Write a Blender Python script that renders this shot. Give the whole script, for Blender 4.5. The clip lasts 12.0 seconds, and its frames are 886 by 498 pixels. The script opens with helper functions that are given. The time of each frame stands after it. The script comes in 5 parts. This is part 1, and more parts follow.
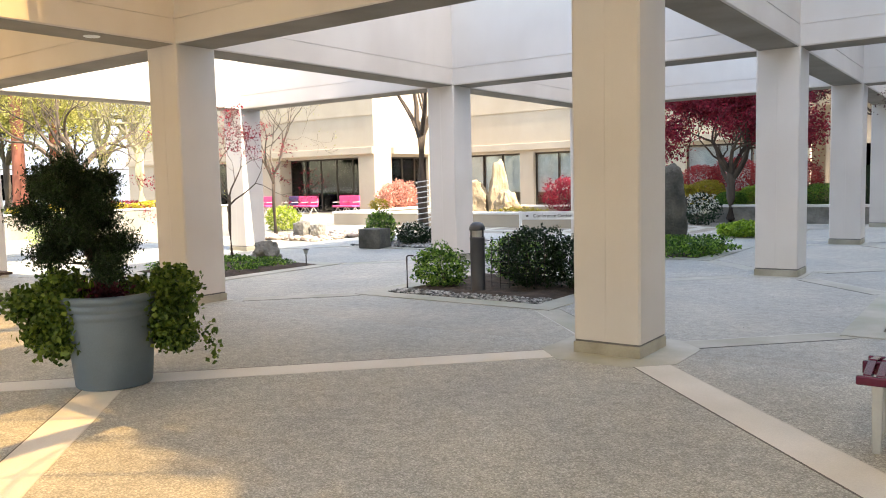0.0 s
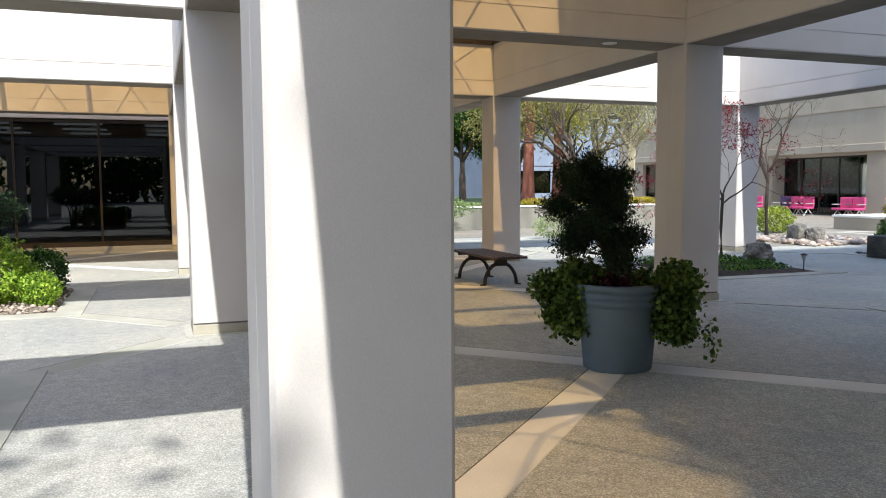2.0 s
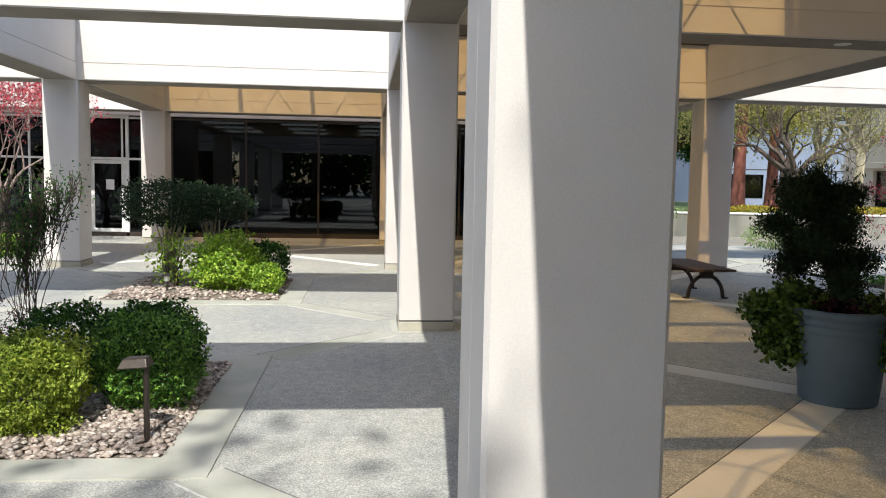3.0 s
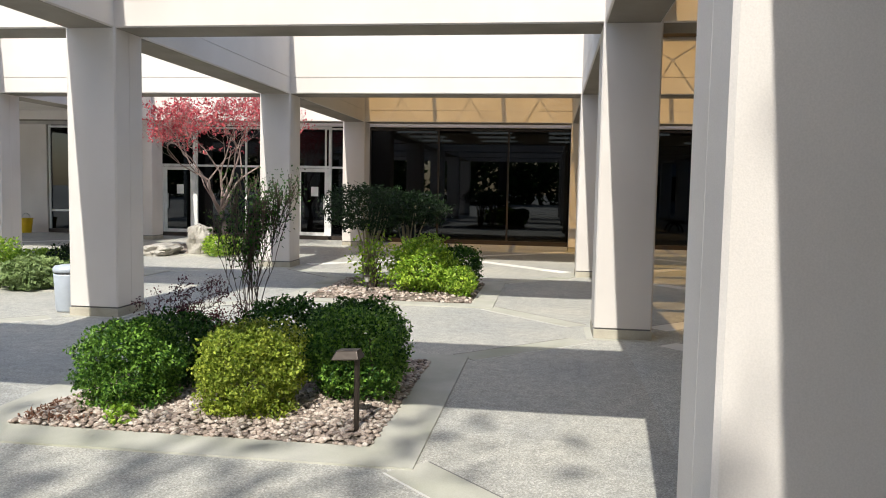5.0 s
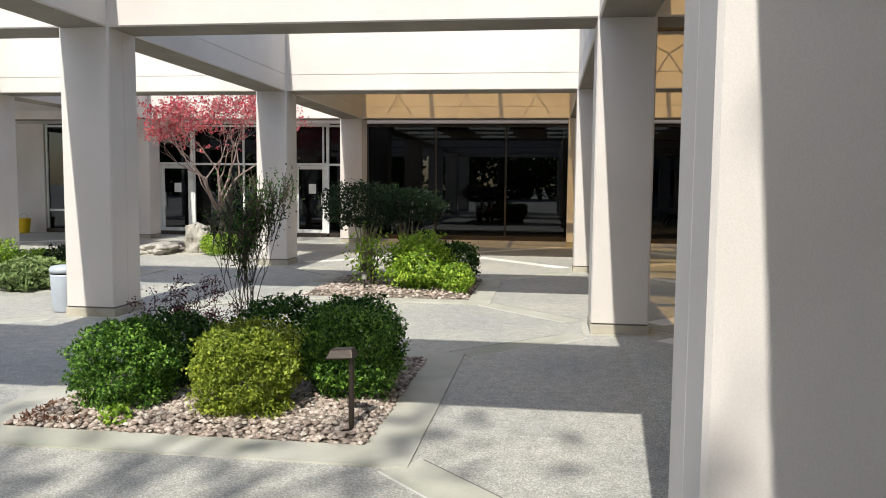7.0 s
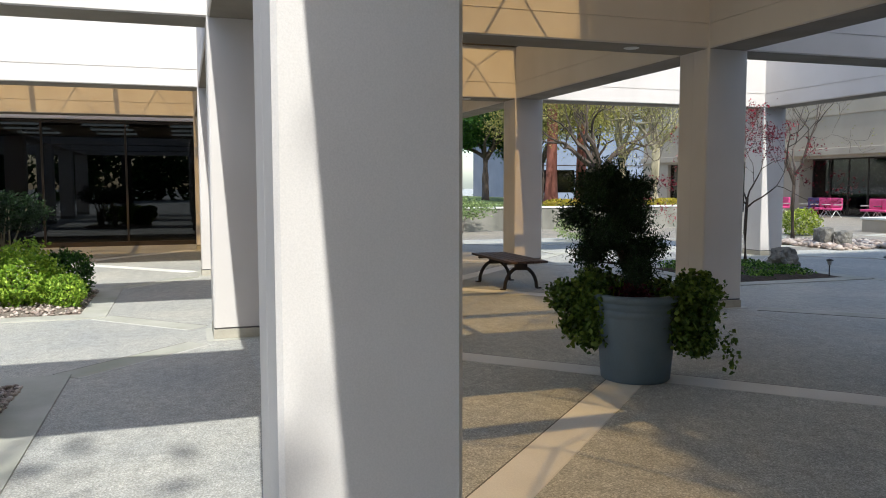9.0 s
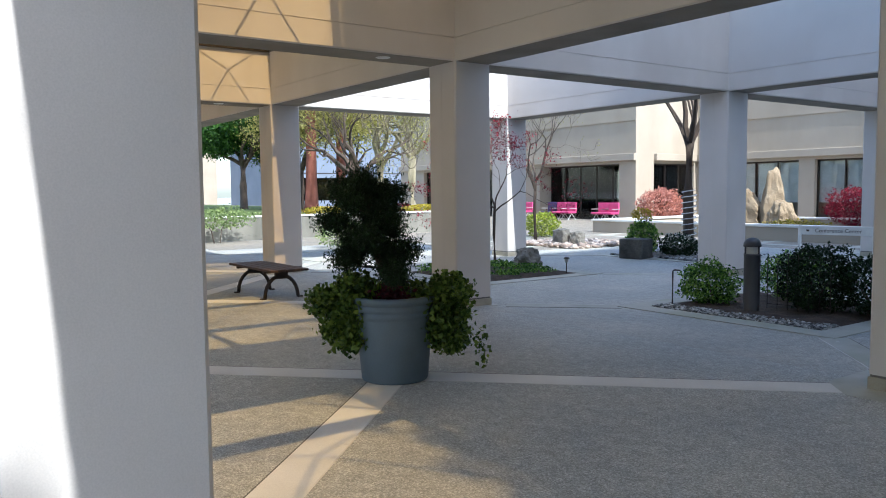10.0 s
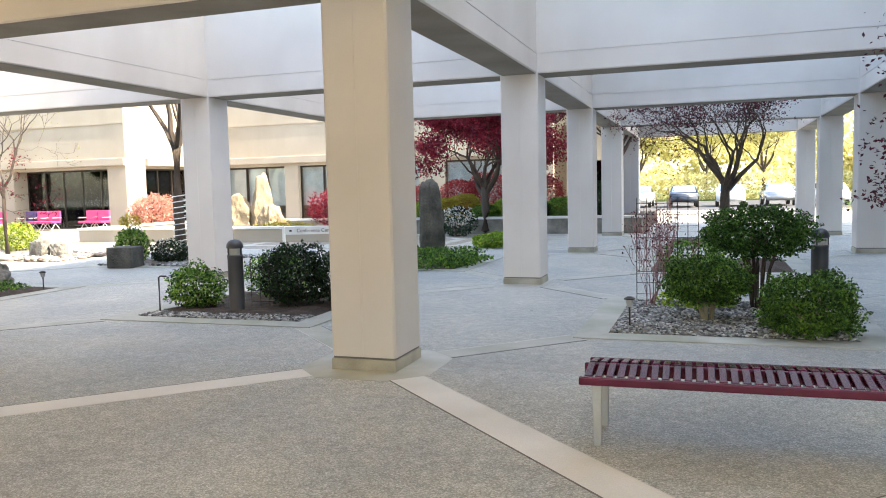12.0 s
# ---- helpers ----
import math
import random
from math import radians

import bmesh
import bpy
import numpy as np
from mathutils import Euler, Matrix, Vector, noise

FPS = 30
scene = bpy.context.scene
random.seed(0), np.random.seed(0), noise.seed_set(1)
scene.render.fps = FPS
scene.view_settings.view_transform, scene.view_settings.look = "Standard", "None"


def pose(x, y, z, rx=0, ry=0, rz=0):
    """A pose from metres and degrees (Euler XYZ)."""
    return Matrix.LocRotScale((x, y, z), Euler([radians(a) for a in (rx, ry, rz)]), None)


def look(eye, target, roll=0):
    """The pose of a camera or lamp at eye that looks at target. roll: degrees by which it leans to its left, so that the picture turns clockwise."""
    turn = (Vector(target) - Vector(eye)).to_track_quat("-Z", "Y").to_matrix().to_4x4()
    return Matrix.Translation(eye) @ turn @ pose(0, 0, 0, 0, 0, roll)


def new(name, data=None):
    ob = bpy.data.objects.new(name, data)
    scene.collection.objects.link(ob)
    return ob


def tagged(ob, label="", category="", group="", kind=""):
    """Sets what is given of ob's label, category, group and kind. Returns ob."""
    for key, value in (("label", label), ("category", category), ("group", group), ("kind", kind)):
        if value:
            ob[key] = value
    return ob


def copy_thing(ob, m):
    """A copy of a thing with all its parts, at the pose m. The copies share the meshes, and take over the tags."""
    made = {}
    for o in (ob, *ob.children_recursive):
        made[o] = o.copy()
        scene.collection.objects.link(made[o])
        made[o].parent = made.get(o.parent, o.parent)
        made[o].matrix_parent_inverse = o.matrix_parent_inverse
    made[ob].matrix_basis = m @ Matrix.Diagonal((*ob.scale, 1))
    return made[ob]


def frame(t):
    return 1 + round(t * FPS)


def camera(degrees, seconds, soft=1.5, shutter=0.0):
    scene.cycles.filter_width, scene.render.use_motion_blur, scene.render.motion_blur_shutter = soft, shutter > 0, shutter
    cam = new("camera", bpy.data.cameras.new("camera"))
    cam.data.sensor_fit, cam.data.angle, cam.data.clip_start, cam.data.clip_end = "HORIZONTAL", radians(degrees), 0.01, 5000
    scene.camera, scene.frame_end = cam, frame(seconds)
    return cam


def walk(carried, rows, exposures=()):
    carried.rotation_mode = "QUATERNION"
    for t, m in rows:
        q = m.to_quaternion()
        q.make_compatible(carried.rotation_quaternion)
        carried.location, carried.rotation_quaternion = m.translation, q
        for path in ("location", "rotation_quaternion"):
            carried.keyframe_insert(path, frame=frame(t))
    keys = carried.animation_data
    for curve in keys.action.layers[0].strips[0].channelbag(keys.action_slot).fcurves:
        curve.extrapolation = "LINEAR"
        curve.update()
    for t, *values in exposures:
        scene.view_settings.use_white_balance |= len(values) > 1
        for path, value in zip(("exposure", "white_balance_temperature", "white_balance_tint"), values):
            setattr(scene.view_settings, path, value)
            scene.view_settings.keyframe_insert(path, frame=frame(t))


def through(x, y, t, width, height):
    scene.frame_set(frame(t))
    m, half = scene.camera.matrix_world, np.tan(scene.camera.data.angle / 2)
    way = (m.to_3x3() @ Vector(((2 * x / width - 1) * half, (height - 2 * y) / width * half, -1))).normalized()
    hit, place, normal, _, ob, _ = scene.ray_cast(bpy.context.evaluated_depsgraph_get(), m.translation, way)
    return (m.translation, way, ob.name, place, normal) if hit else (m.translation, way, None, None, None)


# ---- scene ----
cam = camera(59.2, 12.0, soft=1.0)
# seconds, eye, a point looked at, roll
PATH = [
    (0, (2.756, -6.485, 1.53), (1.589, -4.87, 1.359), -1.4),
    (0.5, (2.706, -6.579, 1.562), (1.349, -5.121, 1.384), -1.0),
    (1, (2.706, -6.595, 1.575), (1.141, -5.361, 1.401), -0.6),
    (1.5, (2.677, -6.632, 1.547), (0.93, -5.672, 1.384), -0.5),
    (2, (2.683, -6.706, 1.538), (0.809, -6.024, 1.379), -0.3),
    (2.5, (2.649, -6.743, 1.555), (0.702, -6.313, 1.396), -0.0),
    (3, (2.713, -6.783, 1.629), (0.729, -6.584, 1.463), 1.1),
    (3.5, (2.692, -6.833, 1.611), (0.699, -6.834, 1.451), 1.1),
    (5.5, (2.666, -6.916, 1.571), (0.701, -7.256, 1.415), 1.1),
    (6, (2.651, -6.913, 1.567), (0.699, -7.32, 1.408), 1.0),
    (6.5, (2.656, -6.898, 1.572), (0.701, -7.289, 1.411), 0.7),
    (6.7, (2.659, -6.889, 1.575), (0.697, -7.241, 1.413), 0.6),
    (8.3, (2.677, -6.751, 1.657), (0.703, -6.482, 1.485), -0.4),
    (8.5, (2.685, -6.721, 1.656), (0.727, -6.351, 1.484), -0.5),
    (9, (2.702, -6.66, 1.629), (0.809, -6.035, 1.465), -0.1),
    (9.5, (2.746, -6.633, 1.628), (0.963, -5.742, 1.471), -0.1),
    (10, (2.708, -6.61, 1.607), (1.085, -5.449, 1.46), -0.6),
    (10.5, (2.727, -6.588, 1.594), (1.305, -5.189, 1.448), -0.8),
    (11, (2.824, -6.491, 1.599), (1.63, -4.893, 1.447), -1.0),
    (11.5, (2.867, -6.471, 1.586), (1.941, -4.705, 1.433), -1.2),
    (12, (2.872, -6.45, 1.579), (2.224, -4.564, 1.425), -1.4),
]
EXPOSURES = [
    (0.0, 2.66, 7900, 10), (0.5, 2.46, 7700, 10), (1.0, 2.16, 7100, 9), (1.5, 1.77, 6600, 8), (2.0, 1.28, 6200, 7), (2.5, 1.08, 6200, 6),
    (3.5, 1.02, 6450, 7), (5.5, 0.94, 6550, 7), (6.5, 0.91, 6550, 7), (8.5, 0.94, 6350, 6), (9.0, 0.98, 6150, 6), (9.5, 1.13, 5900, 6),
    (10.0, 1.46, 5750, 6), (10.5, 1.93, 6100, 7), (11.0, 2.35, 6600, 8), (11.5, 2.62, 7000, 8), (12.0, 2.75, 7500, 8)]
walk(cam, [(t, look(eye, target, roll)) for t, eye, target, roll in PATH], exposures=EXPOSURES)

# ---- world and sun ----
SUN_TO = Vector((0.927, -0.072, 1.0)).normalized()
world = bpy.data.worlds.new("sky")
scene.world = world
world.use_nodes = True
wn = world.node_tree.nodes
sky = wn.new("ShaderNodeTexSky")
sky.sky_type = "NISHITA"
sky.sun_disc = False
sky.sun_elevation = math.asin(SUN_TO.z)
sky.sun_rotation = math.atan2(SUN_TO.x, SUN_TO.y)
sky.dust_density = 1.5
wn["Background"].inputs["Strength"].default_value = 0.15
world.node_tree.links.new(sky.outputs["Color"], wn["Background"].inputs["Color"])
sun_data = bpy.data.lights.new("sun", "SUN")
sun_data.energy = 2.95
sun_data.angle = radians(0.53)
sun_data.color = (1.0, 0.96, 0.90)
sun = new("sun", sun_data)
sun.matrix_world = look((30, -2, 32), Vector((30, -2, 32)) - SUN_TO)


# ---- materials ----
def nodes_of(name):
    m = bpy.data.materials.new(name)
    m.use_nodes = True
    return m, m.node_tree.nodes, m.node_tree.links, m.node_tree.nodes["Principled BSDF"]


def coords(nt, scale):
    geo = nt.new("ShaderNodeNewGeometry")
    mp = nt.new("ShaderNodeMapping")
    mp.inputs["Scale"].default_value = scale if isinstance(scale, tuple) else (scale,) * 3
    return geo, mp


def noise_tex(nt, ln, scale, detail=4.0, stretch=(1, 1, 1)):
    geo, mp = coords(nt, stretch)
    ln.new(geo.outputs["Position"], mp.inputs["Vector"])
    n = nt.new("ShaderNodeTexNoise")
    n.inputs["Scale"].default_value = scale
    n.inputs["Detail"].default_value = detail
    ln.new(mp.outputs["Vector"], n.inputs["Vector"])
    return n


def ramp(nt, ln, src, stops):
    r = nt.new("ShaderNodeValToRGB")
    els = r.color_ramp.elements
    while len(els) < len(stops):
        els.new(0.5)
    for e, (p, c) in zip(els, stops):
        e.position = p
        e.color = (*c, 1.0)
    ln.new(src, r.inputs["Fac"])
    return r


def mixed(nt, ln, fac, a, b, mode="MIX"):
    m = nt.new("ShaderNodeMix")
    m.data_type = "RGBA"
    m.blend_type = mode
    for s, v in ((m.inputs[0], fac), (m.inputs[6], a), (m.inputs[7], b)):
        if isinstance(v, (float, int)):
            s.default_value = v
        elif isinstance(v, tuple):
            s.default_value = (*v, 1.0)
        else:
            ln.new(v, s)
    return m.outputs[2]


def bumped(nt, ln, bsdf, src, strength, distance):
    b = nt.new("ShaderNodeBump")
    b.inputs["Strength"].default_value = strength
    b.inputs["Distance"].default_value = distance
    ln.new(src, b.inputs["Height"])
    ln.new(b.outputs["Normal"], bsdf.inputs["Normal"])


def surface(name, low, high, scale=1.2, grain=90.0, rough=0.8, bump=0.25, depth=0.004, stretch=(1, 1, 1), metal=0.0, grain_mix=0.25, stain=None):
    """Two tones at a large scale, a fine grain over them, and relief from the grain."""
    m, nt, ln, b = nodes_of(name)
    big = noise_tex(nt, ln, scale, 5.0, stretch)
    fine = noise_tex(nt, ln, grain, 3.0, stretch)
    col = ramp(nt, ln, big.outputs["Fac"], [(0.3, low), (0.7, high)]).outputs["Color"]
    spots = ramp(nt, ln, fine.outputs["Fac"], [(0.3, (0.55, 0.55, 0.55)), (0.7, (1.0, 1.0, 1.0))]).outputs["Color"]
    col = mixed(nt, ln, grain_mix, col, mixed(nt, ln, 1.0, col, spots, "MULTIPLY"))
    if stain:
        st = noise_tex(nt, ln, 0.9, 6.0, (1, 1, 0.25))
        f = ramp(nt, ln, st.outputs["Fac"], [(0.5, (0, 0, 0)), (0.75, (0.5, 0.5, 0.5))]).outputs["Color"]
        col = mixed(nt, ln, f, col, stain)
    ln.new(col, b.inputs["Base Color"])
    b.inputs["Roughness"].default_value = rough
    b.inputs["Metallic"].default_value = metal
    bumped(nt, ln, b, fine.outputs["Fac"], bump, depth)
    return m


def aggregate(name, tones):
    """Exposed aggregate concrete: small pebbles in a grey-brown matrix, with broad stains."""
    m, nt, ln, b = nodes_of(name)
    geo, mp = coords(nt, 1.0)
    ln.new(geo.outputs["Position"], mp.inputs["Vector"])
    v = nt.new("ShaderNodeTexVoronoi")
    v.inputs["Scale"].default_value = 105.0
    ln.new(mp.outputs["Vector"], v.inputs["Vector"])
    sep = nt.new("ShaderNodeSeparateColor")
    ln.new(v.outputs["Color"], sep.inputs["Color"])
    peb = ramp(nt, ln, sep.outputs["Red"], list(zip((0.0, 0.4, 0.75, 1.0), tones))).outputs["Color"]
    gap = ramp(nt, ln, v.outputs["Distance"], [(0.3, (1, 1, 1)), (0.75, (0.78, 0.77, 0.75))]).outputs["Color"]
    col = mixed(nt, ln, 1.0, peb, gap, "MULTIPLY")
    big = noise_tex(nt, ln, 0.7, 6.0)
    tone = ramp(nt, ln, big.outputs["Fac"], [(0.3, (0.80, 0.81, 0.82)), (0.72, (1.12, 1.08, 1.0))]).outputs["Color"]
    col = mixed(nt, ln, 1.0, col, tone, "MULTIPLY")
    mid = noise_tex(nt, ln, 9.0, 4.0)
    mot = ramp(nt, ln, mid.outputs["Fac"], [(0.35, (0.88, 0.88, 0.88)), (0.65, (1.06, 1.06, 1.06))]).outputs["Color"]
    col = mixed(nt, ln, 1.0, col, mot, "MULTIPLY")
    ln.new(col, b.inputs["Base Color"])
    b.inputs["Roughness"].default_value = 0.72
    bumped(nt, ln, b, v.outputs["Distance"], 0.5, 0.004)
    return m


def leafy(name, dark, light, gloss=0.45, through=0.25):
    m, nt, ln, b = nodes_of(name)
    geo = nt.new("ShaderNodeNewGeometry")
    big = noise_tex(nt, ln, 2.2, 3.0)
    one = ramp(nt, ln, geo.outputs["Random Per Island"], [(0.0, dark), (0.55, tuple(a * 0.68 + b * 0.32 for a, b in zip(dark, light))), (1.0, light)]).outputs["Color"]
    two = ramp(nt, ln, big.outputs["Fac"], [(0.3, (0.75, 0.78, 0.8)), (0.7, (1.15, 1.1, 0.95))]).outputs["Color"]
    col = mixed(nt, ln, 1.0, one, two, "MULTIPLY")
    ln.new(col, b.inputs["Base Color"])
    b.inputs["Roughness"].default_value = gloss
    b.inputs["Specular IOR Level"].default_value = 0.25
    tr = nt.new("ShaderNodeBsdfTranslucent")
    ln.new(col, tr.inputs["Color"])
    mx = nt.new("ShaderNodeMixShader")
    mx.inputs[0].default_value = through
    ln.new(b.outputs[0], mx.inputs[1])
    ln.new(tr.outputs[0], mx.inputs[2])
    ln.new(mx.outputs[0], nt["Material Output"].inputs["Surface"])
    return m


def glazing(name, tint, gloss_tint=(1, 1, 1)):
    m, nt, ln, b = nodes_of(name)
    tr = nt.new("ShaderNodeBsdfTransparent")
    tr.inputs["Color"].default_value = (*tint, 1)
    gl = nt.new("ShaderNodeBsdfGlossy")
    gl.inputs["Roughness"].default_value = 0.01
    gl.inputs["Color"].default_value = (*gloss_tint, 1)
    fr = nt.new("ShaderNodeFresnel")
    fr.inputs["IOR"].default_value = 1.5
    mx = nt.new("ShaderNodeMixShader")
    ln.new(fr.outputs[0], mx.inputs[0])
    ln.new(tr.outputs[0], mx.inputs[1])
    ln.new(gl.outputs[0], mx.inputs[2])
    ln.new(mx.outputs[0], nt["Material Output"].inputs["Surface"])
    return m


def skylight_panel(name):
    m, nt, ln, b = nodes_of(name)
    dirt = noise_tex(nt, ln, 1.4, 5.0)
    col = ramp(nt, ln, dirt.outputs["Fac"], [(0.3, (0.40, 0.255, 0.10)), (0.7, (0.53, 0.355, 0.155))]).outputs["Color"]
    tr = nt.new("ShaderNodeBsdfTransparent")
    tl = nt.new("ShaderNodeBsdfTranslucent")
    ln.new(col, tr.inputs["Color"])
    ln.new(col, tl.inputs["Color"])
    mx = nt.new("ShaderNodeMixShader")
    mx.inputs[0].default_value = 0.22
    ln.new(tr.outputs[0], mx.inputs[1])
    ln.new(tl.outputs[0], mx.inputs[2])
    ln.new(mx.outputs[0], nt["Material Output"].inputs["Surface"])
    return m


def stones(name, tones):
    m, nt, ln, b = nodes_of(name)
    geo = nt.new("ShaderNodeNewGeometry")
    col = ramp(nt, ln, geo.outputs["Random Per Island"], [(k / (len(tones) - 1), c) for k, c in enumerate(tones)]).outputs["Color"]
    fine = noise_tex(nt, ln, 130.0, 4.0)
    sp = ramp(nt, ln, fine.outputs["Fac"], [(0.3, (0.65, 0.65, 0.65)), (0.7, (1.1, 1.1, 1.1))]).outputs["Color"]
    ln.new(mixed(nt, ln, 1.0, col, sp, "MULTIPLY"), b.inputs["Base Color"])
    b.inputs["Roughness"].default_value = 0.85
    bumped(nt, ln, b, fine.outputs["Fac"], 0.3, 0.003)
    return m


def plain(name, color, rough=0.5, metal=0.0, grain=60.0, spread=0.12):
    lo = tuple(c * (1 - spread) for c in color)
    hi = tuple(min(1, c * (1 + spread)) for c in color)
    return surface(name, lo, hi, 3.0, grain, rough, 0.08, 0.001, metal=metal, grain_mix=0.12)


STUCCO = surface("painted_stucco", (0.60, 0.555, 0.515), (0.68, 0.635, 0.595), 0.8, 160.0, 0.85, 0.2, 0.003, stain=(0.52, 0.47, 0.43), grain_mix=0.2)
SOFFIT = surface("shade_toned_soffit", (0.20, 0.175, 0.145), (0.29, 0.26, 0.22), 1.2, 120.0, 0.85, 0.3, 0.003)
JOINT = plain("joint_sealant", (0.16, 0.15, 0.14), 0.8)
PALE_JOINT = plain("pale_sealant", (0.62, 0.60, 0.56), 0.7)
PLINTH = surface("stained_plinth", (0.30, 0.275, 0.21), (0.48, 0.44, 0.36), 3.0, 80.0, 0.85, 0.3, 0.003)
AGG = aggregate("exposed_aggregate", ((0.34, 0.338, 0.318), (0.44, 0.435, 0.408), (0.51, 0.505, 0.47), (0.62, 0.61, 0.58)))
COURT = aggregate("tan_court_aggregate", ((0.21, 0.185, 0.15), (0.28, 0.25, 0.205), (0.34, 0.305, 0.255), (0.44, 0.405, 0.35)))
AGG_DARK = aggregate("sheltered_aggregate", ((0.335, 0.344, 0.33), (0.445, 0.457, 0.44), (0.535, 0.55, 0.535), (0.70, 0.715, 0.70)))
STRIP = surface("brushed_concrete", (0.68, 0.665, 0.625), (0.82, 0.805, 0.765), 1.3, 140.0, 0.8, 0.3, 0.002, stain=(0.50, 0.50, 0.41))
STAINED = surface("stained_concrete", (0.42, 0.42, 0.35), (0.60, 0.585, 0.53), 2.2, 140.0, 0.8, 0.3, 0.002, stain=(0.36, 0.38, 0.26))
BORDER = surface("mossy_concrete", (0.36, 0.35, 0.285), (0.53, 0.51, 0.445), 1.6, 140.0, 0.8, 0.3, 0.002, stain=(0.27, 0.29, 0.17))
MULCH = surface("bark_mulch", (0.045, 0.03, 0.02), (0.12, 0.08, 0.055), 6.0, 60.0, 0.95, 0.9, 0.02, grain_mix=0.7)
# Dark tones and streaks carry tree shade along with the wall's stains.
WALL_CONCRETE = surface("shade_streaked_wall_concrete", (0.15, 0.145, 0.12), (0.30, 0.285, 0.24), 1.4, 90.0, 0.9, 0.4, 0.004, (1, 1, 0.25), grain_mix=0.4)
# Darker copy of GREEN; the shaded bed's shade is put into the leaf colour.
SHADE_GREEN = leafy("shaded_clipped_leaves", (0.010, 0.042, 0.007), (0.19, 0.36, 0.055))
SOIL = surface("gravel_soil", (0.16, 0.13, 0.10), (0.30, 0.25, 0.20), 5.0, 45.0, 0.95, 0.9, 0.02, grain_mix=0.6)
GREY_GLASS = glazing("dark_tinted_glass", (0.05, 0.055, 0.06), (0.8, 0.84, 0.88))
CLEAR_GLASS = glazing("window_glass", (0.86, 0.88, 0.875))
ACRYLIC = skylight_panel("amber_acrylic")
DARK_METAL = plain("bronze_metal", (0.055, 0.043, 0.035), 0.45, 0.6)
WHITE_METAL = plain("white_painted_metal", (0.72, 0.72, 0.70), 0.45)
STEEL = plain("grey_steel", (0.42, 0.42, 0.40), 0.45, 0.3)
WOOD = surface("weathered_slats", (0.055, 0.032, 0.026), (0.11, 0.065, 0.05), 2.0, 70.0, 0.6, 0.4, 0.002, (1, 12, 12))
PLUM = plain("plum_coated_metal", (0.10, 0.010, 0.028), 0.22, 0.1)
POT = surface("grey_resin", (0.12, 0.165, 0.205), (0.15, 0.20, 0.245), 3.0, 120.0, 0.55, 0.1, 0.001)
BARK = surface("brown_bark", (0.05, 0.035, 0.025), (0.13, 0.095, 0.07), 6.0, 40.0, 0.9, 0.8, 0.01, (1, 1, 0.3), grain_mix=0.6)
PALE_BARK = surface("pale_mossy_bark", (0.17, 0.145, 0.085), (0.40, 0.35, 0.23), 6.0, 40.0, 0.9, 0.8, 0.01, (1, 1, 0.3), grain_mix=0.5)
ROCK = surface("grey_boulder", (0.13, 0.12, 0.10), (0.32, 0.30, 0.26), 3.0, 25.0, 0.9, 0.8, 0.02, grain_mix=0.5)
DARK_ROCK = surface("dark_stone", (0.05, 0.05, 0.042), (0.15, 0.145, 0.125), 3.0, 25.0, 0.9, 0.9, 0.03, grain_mix=0.6)
SAND_ROCK = surface("tan_boulder", (0.22, 0.155, 0.09), (0.40, 0.31, 0.20), 2.0, 25.0, 0.9, 0.8, 0.02, grain_mix=0.4)
PALE_ROCK = surface("pale_boulder", (0.30, 0.275, 0.235), (0.50, 0.47, 0.42), 2.5, 25.0, 0.9, 0.7, 0.02, grain_mix=0.4)
PEBBLE_WARM = stones("warm_pebbles", ((0.20, 0.16, 0.135), (0.38, 0.295, 0.245), (0.52, 0.43, 0.36), (0.68, 0.60, 0.53)))
PEBBLE_GREY = stones("grey_pebbles", ((0.07, 0.07, 0.07), (0.22, 0.22, 0.21), (0.40, 0.39, 0.37), (0.66, 0.65, 0.62)))
GREEN = leafy("green_leaves", (0.014, 0.065, 0.010), (0.27, 0.48, 0.075))
LIME = leafy("lime_leaves", (0.12, 0.25, 0.02), (0.50, 0.66, 0.09))
DEEP = leafy("deep_green_leaves", (0.008, 0.02, 0.007), (0.03, 0.065, 0.02))
IVY = leafy("ivy_leaves", (0.03, 0.075, 0.012), (0.21, 0.30, 0.06), 0.4)
PURPLE_BARK = surface("red_twigs", (0.26, 0.12, 0.12), (0.40, 0.22, 0.22), 6.0, 40.0, 0.7)
SAGE = leafy("sage_leaves", (0.15, 0.22, 0.08), (0.36, 0.46, 0.20))
PINK_BARK = surface("pale_pink_bark", (0.22, 0.16, 0.14), (0.42, 0.33, 0.30), 6.0, 40.0, 0.85)
BRIGHT_RED = leafy("bright_red_leaves", (0.42, 0.05, 0.08), (0.82, 0.24, 0.27), 0.5, 0.4)
GREY_GREEN = leafy("grey_green_leaves", (0.04, 0.065, 0.04), (0.16, 0.20, 0.12))
# Paler copy of SPRING; the glare of overexposed sunlit foliage is put into its colour.
OVERLIT_SPRING = leafy("overlit_spring_leaves", (0.55, 0.50, 0.22), (0.86, 0.78, 0.46), 0.6, 0.45)
OLIVE = leafy("olive_leaves", (0.12, 0.19, 0.015), (0.54, 0.61, 0.10))
DARK_STEEL = plain("dark_grey_steel", (0.075, 0.075, 0.08), 0.4, 0.5)
BIN_GREY = plain("pale_blue_grey_metal", (0.46, 0.50, 0.56), 0.4, 0.1)
FINE_BARK = surface("red_bark_chips", (0.13, 0.06, 0.035), (0.26, 0.13, 0.08), 9.0, 60.0, 0.95, 0.9, 0.015, grain_mix=0.6)
CRIMSON = leafy("crimson_dome_leaves", (0.26, 0.02, 0.03), (0.62, 0.08, 0.08), 0.5, 0.3)
MID_GREEN = leafy("mid_green_leaves", (0.010, 0.045, 0.007), (0.09, 0.20, 0.028))
